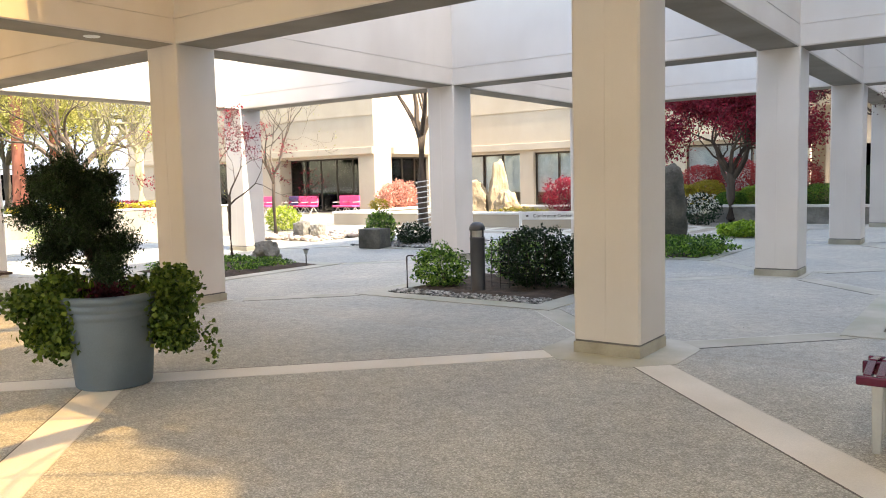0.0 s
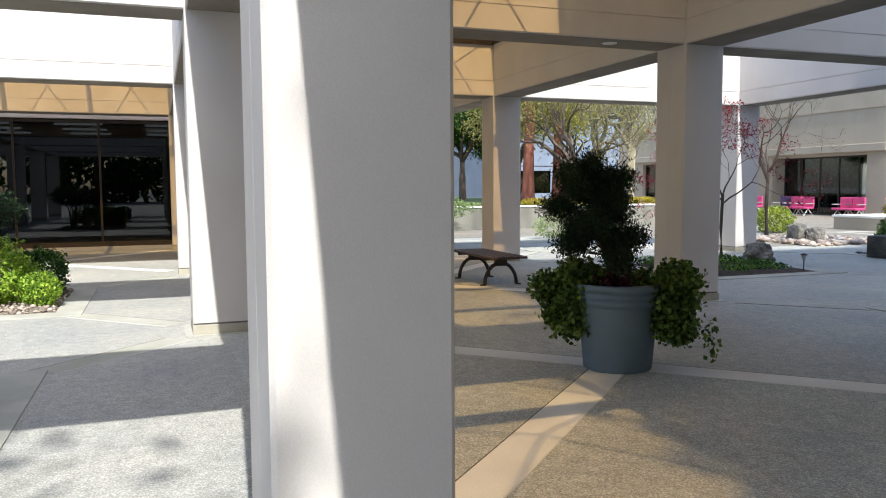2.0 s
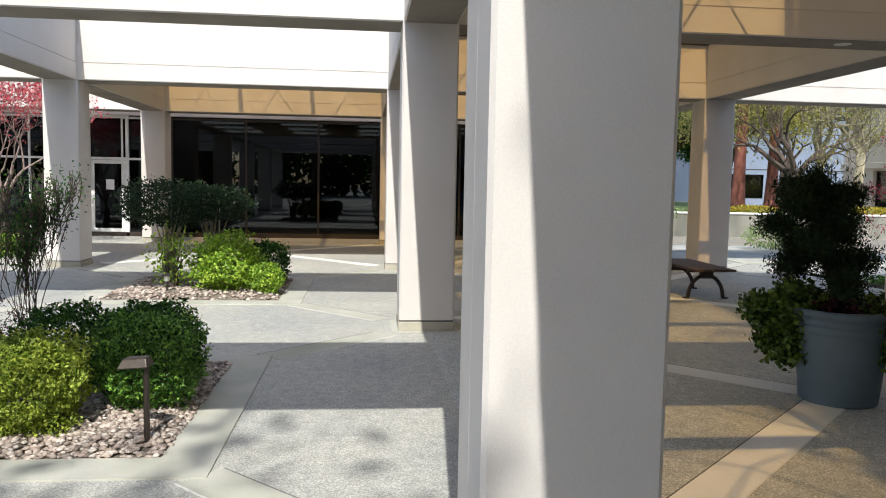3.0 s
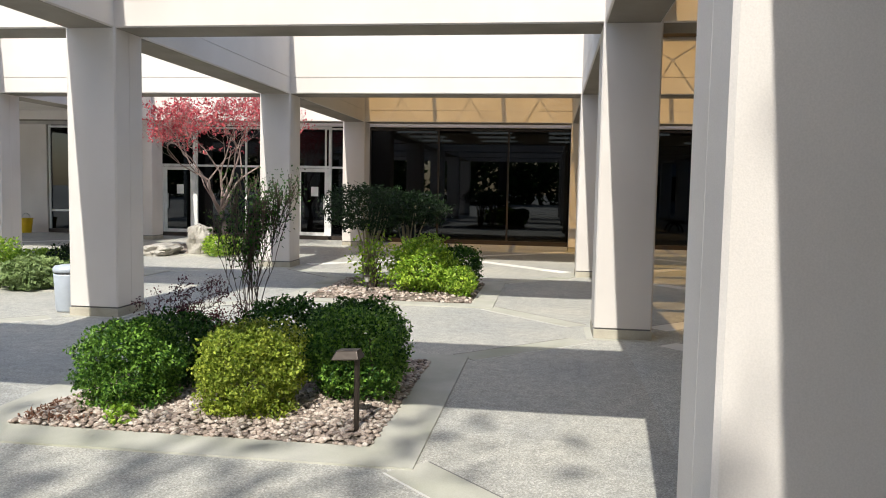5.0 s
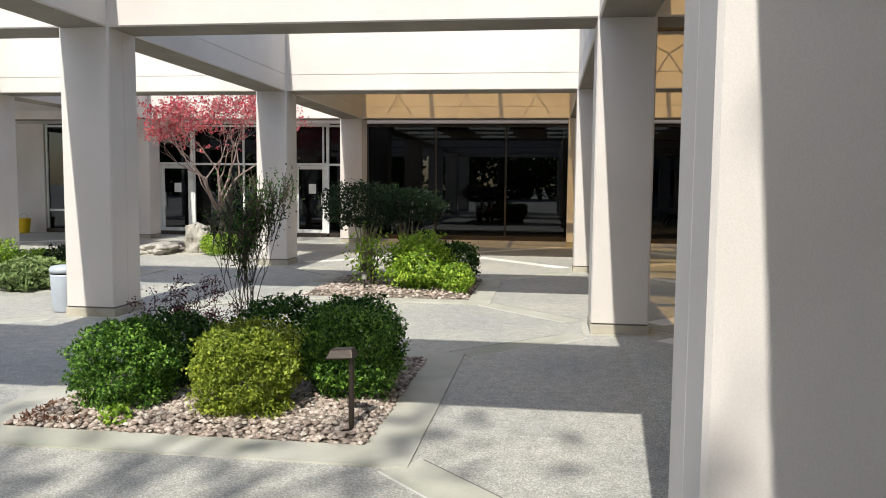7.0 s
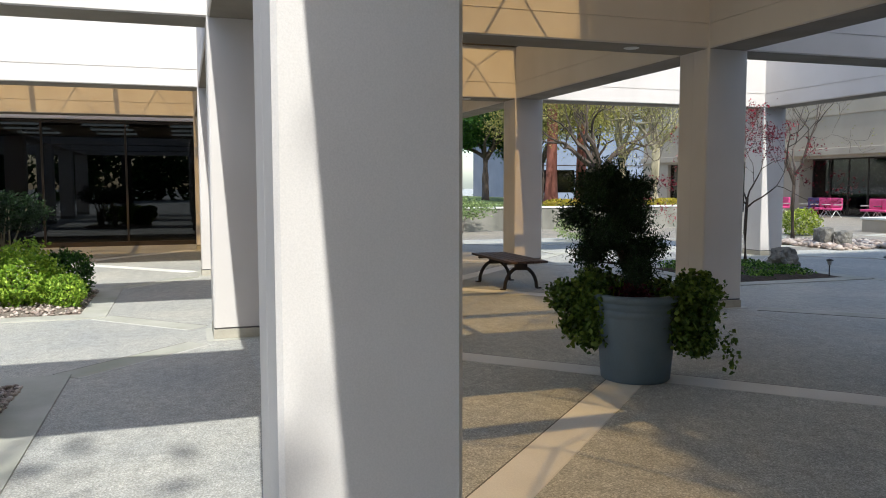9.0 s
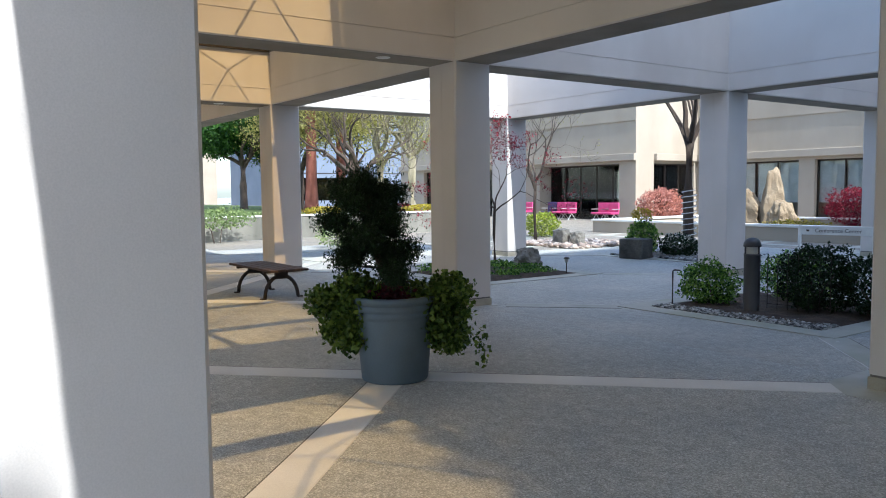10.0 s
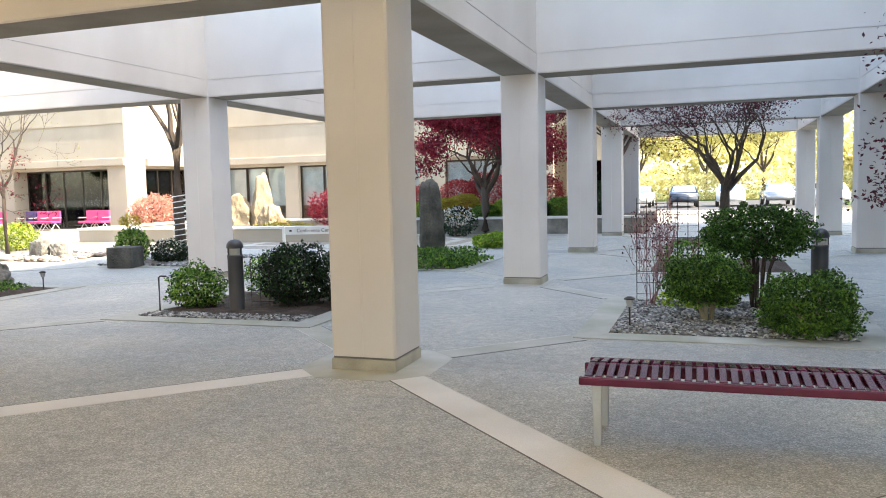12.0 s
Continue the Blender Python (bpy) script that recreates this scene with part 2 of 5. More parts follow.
GOLD = leafy("gold_leaves", (0.25, 0.20, 0.02), (0.55, 0.45, 0.05))
RED = leafy("crimson_leaves", (0.12, 0.008, 0.02), (0.42, 0.035, 0.07), 0.5, 0.35)
PURPLE = leafy("purple_leaves", (0.05, 0.010, 0.018), (0.17, 0.03, 0.045), 0.5, 0.3)
PINK = leafy("pink_blossom", (0.48, 0.19, 0.15), (0.68, 0.36, 0.30), 0.6, 0.3)
WHITE_BLOOM = leafy("white_blossom", (0.55, 0.55, 0.52), (0.85, 0.85, 0.80), 0.6, 0.2)
SPRING = leafy("spring_leaves", (0.22, 0.22, 0.05), (0.50, 0.46, 0.16), 0.5, 0.4)
GRASS = surface("lawn", (0.07, 0.11, 0.02), (0.16, 0.20, 0.05), 1.5, 60.0, 0.95, 0.8, 0.02, grain_mix=0.5)
ASPHALT = surface("asphalt", (0.045, 0.045, 0.048), (0.075, 0.074, 0.072), 0.6, 120.0, 0.9, 0.4, 0.004)
CREAM = surface("cream_render", (0.385, 0.325, 0.25), (0.455, 0.39, 0.31), 0.5, 90.0, 0.85, 0.2, 0.003, stain=(0.35, 0.295, 0.22))
GLOW, _nt, _ln, _b = nodes_of("lamp_tube")
_b.inputs["Emission Color"].default_value = (1, 0.95, 0.85, 1)
_b.inputs["Emission Strength"].default_value = 6.0
# Near-black for the office interior; the room's dimness is put into the colour.
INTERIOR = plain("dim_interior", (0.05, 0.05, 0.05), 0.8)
MAGENTA = plain("magenta_vinyl", (0.55, 0.06, 0.19), 0.45)
NAVY = plain("navy_vinyl", (0.06, 0.03, 0.12), 0.4)
BLUE_WALL = surface("pale_blue_wall", (0.14, 0.17, 0.22), (0.185, 0.215, 0.27), 0.5, 60.0, 0.8, 0.1, 0.003)
CAR_WHITE = plain("white_car_paint", (0.75, 0.75, 0.75), 0.2)
CAR_SILVER = plain("silver_car_paint", (0.45, 0.46, 0.47), 0.25, 0.5)
CAR_DARK = plain("dark_car_paint", (0.04, 0.05, 0.07), 0.2)
TYRE = plain("tyre_rubber", (0.03, 0.03, 0.03), 0.8)
YELLOW = plain("yellow_plastic", (0.75, 0.50, 0.01), 0.4)
BRICK_RED = surface("red_brown_timber", (0.16, 0.055, 0.035), (0.26, 0.09, 0.06), 3.0, 50.0, 0.9, 0.6, 0.01, (1, 1, 0.3))

# ---- mesh helpers ----
P = 6.1          # bay of the column grid
W = 0.305        # half a column
H = 3.35         # underside of the beams
TOP = 5.28       # top of the beams


def mesh_of(name, verts, faces, material):
    me = bpy.data.meshes.new(name)
    me.from_pydata([tuple(v) for v in verts], [], [tuple(f) for f in faces])
    me.materials.append(material)
    me.update()
    return me


def part(name, bm, material, parent=None, label="", smooth=False):
    me = bpy.data.meshes.new(name)
    bmesh.ops.recalc_face_normals(bm, faces=bm.faces[:])
    if smooth:
        for f in bm.faces:
            f.smooth = True
    bm.to_mesh(me)
    bm.free()
    me.materials.append(material)
    ob = new(name, me)
    ob.parent = parent
    if label:
        tagged(ob, label)
    return ob


def raw_part(name, verts, faces, material, parent=None, label="", kind="", smooth=False):
    me = mesh_of(name, verts, faces, material)
    if smooth:
        me.polygons.foreach_set("use_smooth", [True] * len(me.polygons))
    ob = new(name, me)
    ob.parent = parent
    return tagged(ob, label, kind=kind)


def thing(name, x, y, z, label, category, group="", kind="", rz=0.0):
    e = new(name)
    e.matrix_basis = pose(x, y, z, 0, 0, rz)
    e.empty_display_size = 0.2
    return tagged(e, label, category, group, kind)


def box(bm, x0, x1, y0, y1, z0, z1, bevel=0.0):
    r = bmesh.ops.create_cube(bm, size=1.0)
    for v in r["verts"]:
        v.co = Vector((x0 + (v.co.x + 0.5) * (x1 - x0), y0 + (v.co.y + 0.5) * (y1 - y0), z0 + (v.co.z + 0.5) * (z1 - z0)))
    if bevel:
        es = list({e for v in r["verts"] for e in v.link_edges})
        bmesh.ops.bevel(bm, geom=es, offset=bevel, segments=2, affect="EDGES", profile=0.5)
    return bm


def boxes(*rows, bevel=0.0):
    bm = bmesh.new()
    for r in rows:
        box(bm, *r, bevel=bevel)
    return bm


def lathe(bm, rings, n=32):
    """Turned form from (radius, height) rings, closed at both ends."""
    loops = []
    for r, z in rings:
        loops.append([bm.verts.new((r * math.cos(2 * math.pi * k / n), r * math.sin(2 * math.pi * k / n), z)) for k in range(n)])
    for a, b in zip(loops, loops[1:]):
        for k in range(n):
            bm.faces.new((a[k], a[(k + 1) % n], b[(k + 1) % n], b[k]))
    bm.faces.new(loops[0][::-1])
    bm.faces.new(loops[-1])
    return bm


def tube(verts, faces, pts, rads, n=6):
    """Adds a tapering tube along pts to the lists."""
    base = len(verts)
    for k, p in enumerate(pts):
        a = Vector(pts[min(k + 1, len(pts) - 1)]) - Vector(pts[max(k - 1, 0)])
        q = a.to_track_quat("Z", "Y")
        for i in range(n):
            c = 2 * math.pi * i / n
            verts.append(Vector(p) + q @ Vector((rads[k] * math.cos(c), rads[k] * math.sin(c), 0)))
    for k in range(len(pts) - 1):
        for i in range(n):
            j = (i + 1) % n
            faces.append((base + k * n + i, base + k * n + j, base + (k + 1) * n + j, base + (k + 1) * n + i))
    faces.append(tuple(base + (len(pts) - 1) * n + i for i in range(n)))


def leaf_cloud(verts, faces, places, size, rng, droop=0.0, slim=0.55):
    """Adds one folded leaf of two triangles at each place."""
    pts = np.asarray(places, float)
    n = len(pts)
    if n == 0:
        return
    d = rng.normal(size=(n, 3))
    d[:, 2] -= droop
    d /= np.linalg.norm(d, axis=1)[:, None]
    u = np.cross(d, rng.normal(size=(n, 3)))
    u /= np.linalg.norm(u, axis=1)[:, None]
    up = np.cross(d, u)
    s = size * rng.uniform(0.65, 1.3, n)[:, None]
    a, b = pts - d * s * 0.5, pts + d * s * 0.5
    l = pts + u * s * slim * 0.5 + up * s * 0.12
    r = pts - u * s * slim * 0.5 + up * s * 0.12
    base = len(verts)
    verts.extend(np.stack([a, l, b, r], 1).reshape(-1, 3).tolist())
    faces.extend([(base + 4 * k, base + 4 * k + 1, base + 4 * k + 2, base + 4 * k + 3) for k in range(n)])


def blob(rng, n, rx, ry, rz, power=2.0, lumps=0.16, shell=0.13, freq=2.6):
    """Places filling the outer shell of a lumpy rounded form centred on the origin."""
    d = rng.normal(size=(n, 3))
    d /= np.linalg.norm(d, axis=1)[:, None]
    k = (np.abs(d) ** power).sum(1) ** (-1 / power)
    off = rng.uniform(0, 50)
    lump = np.array([noise.noise(Vector((x * freq + off, y * freq, z * freq))) for x, y, z in d])
    tuft = np.array([noise.noise(Vector((x * freq * 2.6, y * freq * 2.6 + off, z * freq * 2.6))) for x, y, z in d])
    r = k * (1 + lumps * 2 * lump + lumps * 1.5 * tuft) * (1 - np.abs(rng.normal(size=n)) * shell)
    return d * r[:, None] * np.array([rx, ry, rz])


def bush(name, x, y, rx, ry, h, material, label, n=3500, leaf=0.055, power=2.6, lift=0.1, seed=1, category="shrub", rz=0.0, stems=3, lumps=0.14, droop=0.0, wood=None, thick=0.016):
    rng = np.random.default_rng(seed)
    ob = thing(name, x, y, 0.0, label, category, rz=rz)
    for k in range(stems):
        v, f = [], []
        a = rng.uniform(0, 6.28)
        e = Vector((math.cos(a) * rx * 0.55, math.sin(a) * ry * 0.55, lift + (h - lift) * 0.6))
        m = Vector((e.x * 0.35, e.y * 0.35, e.z * 0.5)) + Vector(rng.normal(size=3) * 0.03)
        tube(v, f, [Vector((e.x * 0.2, e.y * 0.2, 0.0)), m, e], [thick, thick * 0.75, thick * 0.35], 5)
        raw_part("stem", v, f, wood or BARK, ob)
    half = (h - lift) / 2
    pts = blob(rng, n, rx, ry, half, power, lumps)
    inner = blob(rng, n // 4, rx * 0.8, ry * 0.8, half * 0.85, power, lumps)
    pts = np.concatenate([pts, inner])
    pts[:, 2] += lift + half
    pts = pts[pts[:, 2] > 0.02]
    v, f = [], []
    leaf_cloud(v, f, pts, leaf, rng, droop)
    raw_part("foliage", v, f, material, ob)
    return ob


def grow(rng, start, heading, length, radius, depth, spread, wood, tips, bend=0.25, rise=0.15, split=(2, 3)):
    """One limb and, from it, its smaller limbs; leaves go where the last twigs end."""
    pts, rads = [Vector(start)], [radius]
    d = Vector(heading).normalized()
    steps = 4
    for k in range(steps):
        d = (d + Vector(rng.normal(size=3)) * bend * 0.5 + Vector((0, 0, rise))).normalized()
        pts.append(pts[-1] + d * (length / steps))
        rads.append(radius * (1 - 0.45 * (k + 1) / steps))
    wood.append((pts, rads))
    if depth <= 1:
        tips.extend(pts[1:])
    if depth == 0:
        return
    for k in range(int(rng.integers(split[0], split[1] + 1))):
        side = Vector(rng.normal(size=3)).cross(d).normalized()
        nd = (d * (1 - spread * 0.4) + side * spread).normalized()
        at = pts[-1] if k < 2 else pts[2 + int(rng.integers(0, 2))]
        grow(rng, at, nd, length * rng.uniform(0.62, 0.85), rads[-1] * 0.78, depth - 1, spread, wood, tips, bend, rise, split)


def tree(name, x, y, label, trunk=1.5, radius=0.08, depth=4, limbs=3, length=1.0, spread=0.7, bark=BARK, leaves=GREEN, leaf=0.09, per_tip=8, puff=0.25, seed=1, lean=(0, 0), flat=1.0, rise=0.12, bend=0.3, cut=1.0, split=(2, 3)):
    rng = np.random.default_rng(seed)
    ob = thing(name, x, y, 0.0, label, "tree")
    tips = []
    top = Vector((lean[0], lean[1], trunk))
    mid = Vector((lean[0] * 0.4 + rng.normal() * 0.04, lean[1] * 0.4 + rng.normal() * 0.04, trunk * 0.5))
    v, f = [], []
    tube(v, f, [Vector((0, 0, -0.02)), Vector((0, 0, 0.12)), mid, top], [radius * 1.5, radius * 1.12, radius, radius * 0.9], 10)
    raw_part("trunk", v, f, bark, ob, smooth=True)
    a0 = rng.uniform(0, 6.28)
    for k in range(limbs):
        a = a0 + 6.283 * k / limbs + rng.normal() * 0.25
        wood = []
        grow(rng, top - Vector((0, 0, 0.06 * k)), (math.cos(a) * spread, math.sin(a) * spread, 0.9), length, radius * 0.62, depth, spread, wood, tips, bend, rise, split)
        v, f = [], []
        for pts, rads in wood:
            tube(v, f, pts, [max(r, 0.003) for r in rads], 5)
        raw_part("limb", v, f, bark, ob)
    places = []
    for t in tips:
        if rng.uniform() > cut:
            continue
        c = rng.normal(size=(per_tip, 3)) * puff
        c[:, 2] *= flat
        places.append(np.array(t) + c)
    if places and per_tip:
        v, f = [], []
        leaf_cloud(v, f, np.concatenate(places), leaf, rng)
        raw_part("crown", v, f, leaves, ob)
    return ob


def boulder(name, x, y, rx, ry, h, material, label, seed=1, rz=0.0, z=-0.05, sharp=0.35, category="rock", taper=0.0):
    bm = bmesh.new()
    bmesh.ops.create_icosphere(bm, subdivisions=4, radius=1.0)
    off = Vector((seed * 7.3, seed * 3.1, 0))
    for v in bm.verts:
        d = v.co.normalized()
        cell = noise.cell(d * 1.7 + off) * 0.12
        k = 1 + sharp * noise.noise(d * 1.6 + off) + 0.14 * noise.noise(d * 4.0 + off) + 0.05 * noise.noise(d * 11.0 + off) + cell * 0.3
        q = Vector((d.x, d.y, d.z))
        m = max(abs(q.x), abs(q.y), abs(q.z))
        q = q / m * 0.55 + q * 0.45
        v.co = Vector((q.x * rx * k, q.y * ry * k, (q.z * 0.5 + 0.5) * h * (0.8 + 0.2 * k)))
        s = 1 - taper * (q.z * 0.5 + 0.5)
        v.co.x *= s
        v.co.y *= s
    ob = part(name, bm, material)
    ob.matrix_basis = pose(x, y, z, 0, 0, rz)
    return tagged(ob, label, category)


def pebbles(name, region, n, size, material, label, seed, z=0.01, parent=None):
    """Loose stones scattered over a rectangle, heaped one on another."""
    rng = np.random.default_rng(seed)
    x0, x1, y0, y1 = region
    base = np.array([(1, 0, 0), (-1, 0, 0), (0, 1, 0), (0, -1, 0), (0, 0, 1), (0, 0, -1), (0.62, 0.62, 0.5), (-0.62, 0.62, 0.5), (-0.62, -0.62, 0.5), (0.62, -0.62, 0.5)], float)
    tris = [(0, 6, 9), (6, 4, 9), (6, 7, 4), (7, 8, 4), (8, 9, 4), (2, 7, 6), (0, 2, 6), (1, 8, 7), (2, 1, 7), (3, 9, 8), (1, 3, 8), (3, 0, 9), (0, 5, 2), (2, 5, 1), (1, 5, 3), (3, 5, 0)]
    verts, faces = [], []
    for k in range(n):
        s = size * rng.uniform(0.5, 1.5) * np.array([1, rng.uniform(0.6, 1.0), rng.uniform(0.4, 0.7)])
        a = rng.uniform(0, 6.28)
        c, d = math.cos(a), math.sin(a)
        q = base * s * rng.uniform(0.85, 1.15, (10, 1))
        q = np.stack([q[:, 0] * c - q[:, 1] * d, q[:, 0] * d + q[:, 1] * c, q[:, 2]], 1)
        px, py = rng.uniform(x0, x1), rng.uniform(y0, y1)
        rise = z * min(1.0, min(px - x0, x1 - px, py - y0, y1 - py) / 0.2)
        q += np.array([px, py, 0.006 + rise + rng.uniform(0, size * 0.7)])
        b = len(verts)
        verts.extend(q.tolist())
        faces.extend([(b + i, b + j, b + l) for i, j, l in tris])
    return raw_part(name, verts, faces, material, parent, label, "stuff", smooth=True)

# ---- ground and paving ----
bm = bmesh.new()
box(bm, -300, 300, -300, 300, -0.3, 0.0)
ground = tagged(part("ground", bm, AGG), "grey-brown exposed aggregate paving reaching far out", "ground", kind="structure")

pavement = thing("pavement", 0, 0, 0, "pale concrete bands, borders and pads set in the aggregate", "paving", kind="structure")


def slab(name, pts, material, z0=-0.05, z1=0.004):
    bm = bmesh.new()
    a = [bm.verts.new((x, y, z0)) for x, y in pts]
    b = [bm.verts.new((x, y, z1)) for x, y in pts]
    n = len(pts)
    bm.faces.new(b)
    for k in range(n):
        bm.faces.new((a[k], a[(k + 1) % n], b[(k + 1) % n], b[k]))
    return part(name, bm, material, pavement)


def band(p, q, wide=0.3, material=None):
    p, q = Vector(p), Vector(q)
    s = Vector((-(q - p).y, (q - p).x)).normalized() * wide / 2
    slab("band", [p + s, p - s, q - s, q + s], material or STRIP)
    for k in (-1, 1):
        e = s * k
        g = e.normalized() * 0.011
        slab("band_joint", [p + e, q + e, q + e + g, p + e + g], JOINT if k > 0 else PALE_JOINT, z1=0.0045)


PAD = 0.62
BED = 1.2
COLUMNS = [(i, j) for i in range(-3, 2) for j in range(-4, 5) if not (i == -3 and j > 0) and not (i == -2 and j > 1) and not (i == -1 and j > 2)]
for i, j in COLUMNS:
    cx, cy = i * P, j * P
    a = PAD if i >= 0 and j in (-1, 0) else 0.38
    b = a * 0.52 if a == PAD else a - 0.02
    slab("pad", [(cx + a, cy + b), (cx + b, cy + a), (cx - b, cy + a), (cx - a, cy + b), (cx - a, cy - b), (cx - b, cy - a), (cx + b, cy - a), (cx + a, cy - b)], STAINED if a == PAD else BORDER, z1=0.006)

PLAIN_BAYS = [(-1, -1), (0, -1), (-2, -1), (1, -1), (-3, -1), (-3, -2), (-3, -4)]
for i in range(-3, 2):
    for j in range(-4, 4):
        cx, cy = (i + 0.5) * P, (j + 0.5) * P
        for sx, sy in ((1, 1), (-1, 1), (-1, -1), (1, -1)):
            near = 0.0 if (i, j) in PLAIN_BAYS else BED + 0.28
            far = P / 2 - PAD * 0.74
            if near == 0.0:
                if (sx, sy) in ((1, 1), (-1, 1)):
                    band((cx - sx * far, cy - sy * far), (cx + sx * far, cy + sy * far))
            else:
                band((cx + sx * near, cy + sy * near), (cx + sx * far, cy + sy * far), material=BORDER)
        if j == -1:
            h = P / 2
            for a in range(4):
                c, d = round(math.cos(a * math.pi / 2)), round(math.sin(a * math.pi / 2))
                slab("field_panel", [(cx, cy), (cx + c * h + d * h, cy + d * h - c * h), (cx + c * h - d * h, cy + d * h + c * h)], AGG_DARK, z1=0.002)
        if (i, j) not in PLAIN_BAYS:
            a, b = BED, BED + 0.32
            for x0, x1, y0, y1 in ((-b, b, -b, -a), (-b, b, a, b), (-b, -a, -a, a), (a, b, -a, a)):
                slab("border", [(cx + x0, cy + y0), (cx + x1, cy + y0), (cx + x1, cy + y1), (cx + x0, cy + y1)], BORDER, z1=0.012)


for x0, x1, y0, y1 in ((-46.0, -3.9, 12.9, 36.5), (-22.9, -12.8, 6.7, 12.9), (-22.9, -19.0, 1.0, 6.7)):
    slab("court_paving", [(x0, y0), (x1, y0), (x1, y1), (x0, y1)], COURT, z1=0.003)


def bed(i, j, material, label):
    """A square planting bed in the middle of a bay: a low uneven mound."""
    cx, cy = (i + 0.5) * P, (j + 0.5) * P
    n, v, f = 24, [], []
    for a in range(n + 1):
        for b in range(n + 1):
            x, y = (2 * a / n - 1) * BED, (2 * b / n - 1) * BED
            e = max(0.0, 1 - max(abs(x), abs(y)) / BED)
            v.append((cx + x, cy + y, 0.004 + min(e * 0.25, 0.05) + 0.02 * min(e * 5, 1) * noise.noise(Vector((cx + x, cy + y, 0)) * 3)))
    for a in range(n):
        for b in range(n):
            f.append((a * (n + 1) + b, (a + 1) * (n + 1) + b, (a + 1) * (n + 1) + b + 1, a * (n + 1) + b + 1))
    return raw_part("planting_bed", v, f, material, None, label, "structure", smooth=True)


# ---- columns and beams ----
def build_column():
    ob = thing("column", 0, 0, 0, "square beige stucco column with a centre joint and stained base", "column", "columns of the colonnade")
    c, g = 0.018, 0.003
    ring = [(W, -W + c), (W, W - c), (W - c, W), (g, W), (g * 0.5, W - 0.0025), (-g * 0.5, W - 0.0025), (-g, W), (-W + c, W), (-W, W - c), (-W, -W + c), (-W + c, -W), (-g, -W), (-g * 0.5, -W + 0.0025), (g * 0.5, -W + 0.0025), (g, -W), (W - c, -W)]
    bm = bmesh.new()
    a = [bm.verts.new((x, y, 0.12)) for x, y in ring]
    b = [bm.verts.new((x, y, H + 0.3)) for x, y in ring]
    n = len(ring)
    for k in range(n):
        bm.faces.new((a[k], a[(k + 1) % n], b[(k + 1) % n], b[k]))
    bm.faces.new(a)
    bm.faces.new(b)
    part("shaft", bm, STUCCO, ob)
    part("reveal", boxes((-W + 0.012, W - 0.012, -W + 0.012, W - 0.012, 0.10, 0.121)), JOINT, ob, "dark joint above the base")
    part("plinth", boxes((-W - 0.004, W + 0.004, -W - 0.004, W + 0.004, 0.0, 0.10), bevel=0.006), PLINTH, ob, "weathered concrete base")
    return ob


first = None
for i, j in COLUMNS:
    m = pose(i * P, j * P, 0.004)
    if first is None:
        first = build_column()
        first.matrix_basis = m
    else:
        copy_thing(first, m)


def beam(x0, y0, x1, y1):
    """A deep fascia beam with grooves along its foot and head, spanning between two columns."""
    w, g = W - 0.012, 0.012
    z = [H, H + 0.30, H + 0.312, TOP - 0.42, TOP - 0.408, TOP]
    half = [(w, z[0] + 0.015), (w, z[1]), (w - g, z[1]), (w - g, z[2]), (w, z[2]), (w, z[3]), (w - g, z[3]), (w - g, z[4]), (w, z[4]), (w, z[5])]
    ring = [(w - 0.015, H)] + half + [(-a, b) for a, b in half[::-1]] + [(-w + 0.015, H)]
    p, q = Vector((x0, y0, 0)), Vector((x1, y1, 0))
    d = (q - p).normalized()
    s = Vector((-d.y, d.x, 0))
    p, q = p + d * (W - 0.02), q - d * (W - 0.02)
    bm = bmesh.new()
    a = [bm.verts.new(p + s * u + Vector((0, 0, v))) for u, v in ring]
    b = [bm.verts.new(q + s * u + Vector((0, 0, v))) for u, v in ring]
    n = len(ring)
    for k in range(n):
        bm.faces.new((a[k], a[(k + 1) % n], b[(k + 1) % n], b[k]))
    bm.faces.new(a)
    bm.faces.new(b)
    ob = part("beam", bm, STUCCO)
    # Thin brown sheet; the shade of the beam's underside is put into its colour.
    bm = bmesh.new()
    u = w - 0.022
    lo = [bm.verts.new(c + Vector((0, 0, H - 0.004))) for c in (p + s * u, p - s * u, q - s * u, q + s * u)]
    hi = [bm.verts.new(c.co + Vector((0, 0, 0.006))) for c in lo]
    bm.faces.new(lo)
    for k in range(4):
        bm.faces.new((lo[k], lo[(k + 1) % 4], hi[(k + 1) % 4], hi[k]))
    part("soffit", bm, SOFFIT, ob, "brown soffit sheet coloured for underside shade")
    return tagged(ob, "deep beige stucco beam spanning between columns", "beam", "beams of the colonnade")


for i, j in COLUMNS:
    if (i + 1, j) in COLUMNS:
        beam(i * P, j * P, (i + 1) * P, j * P)
    if (i, j + 1) in COLUMNS:
        beam(i * P, j * P, i * P, (j + 1) * P)
    bm = boxes((i * P - W + 0.004, i * P + W - 0.004, j * P - W + 0.004, j * P + W - 0.004, H + 0.29, TOP + 0.004))
    tagged(part("beam_joint", bm, STUCCO), "beige stucco block where beams meet over a column", "beam", "beams of the colonnade")

# ---- skylights over the walk ----
SKYLIT = [(i, -1) for i in range(-3, 2)] + [(-3, -2)]


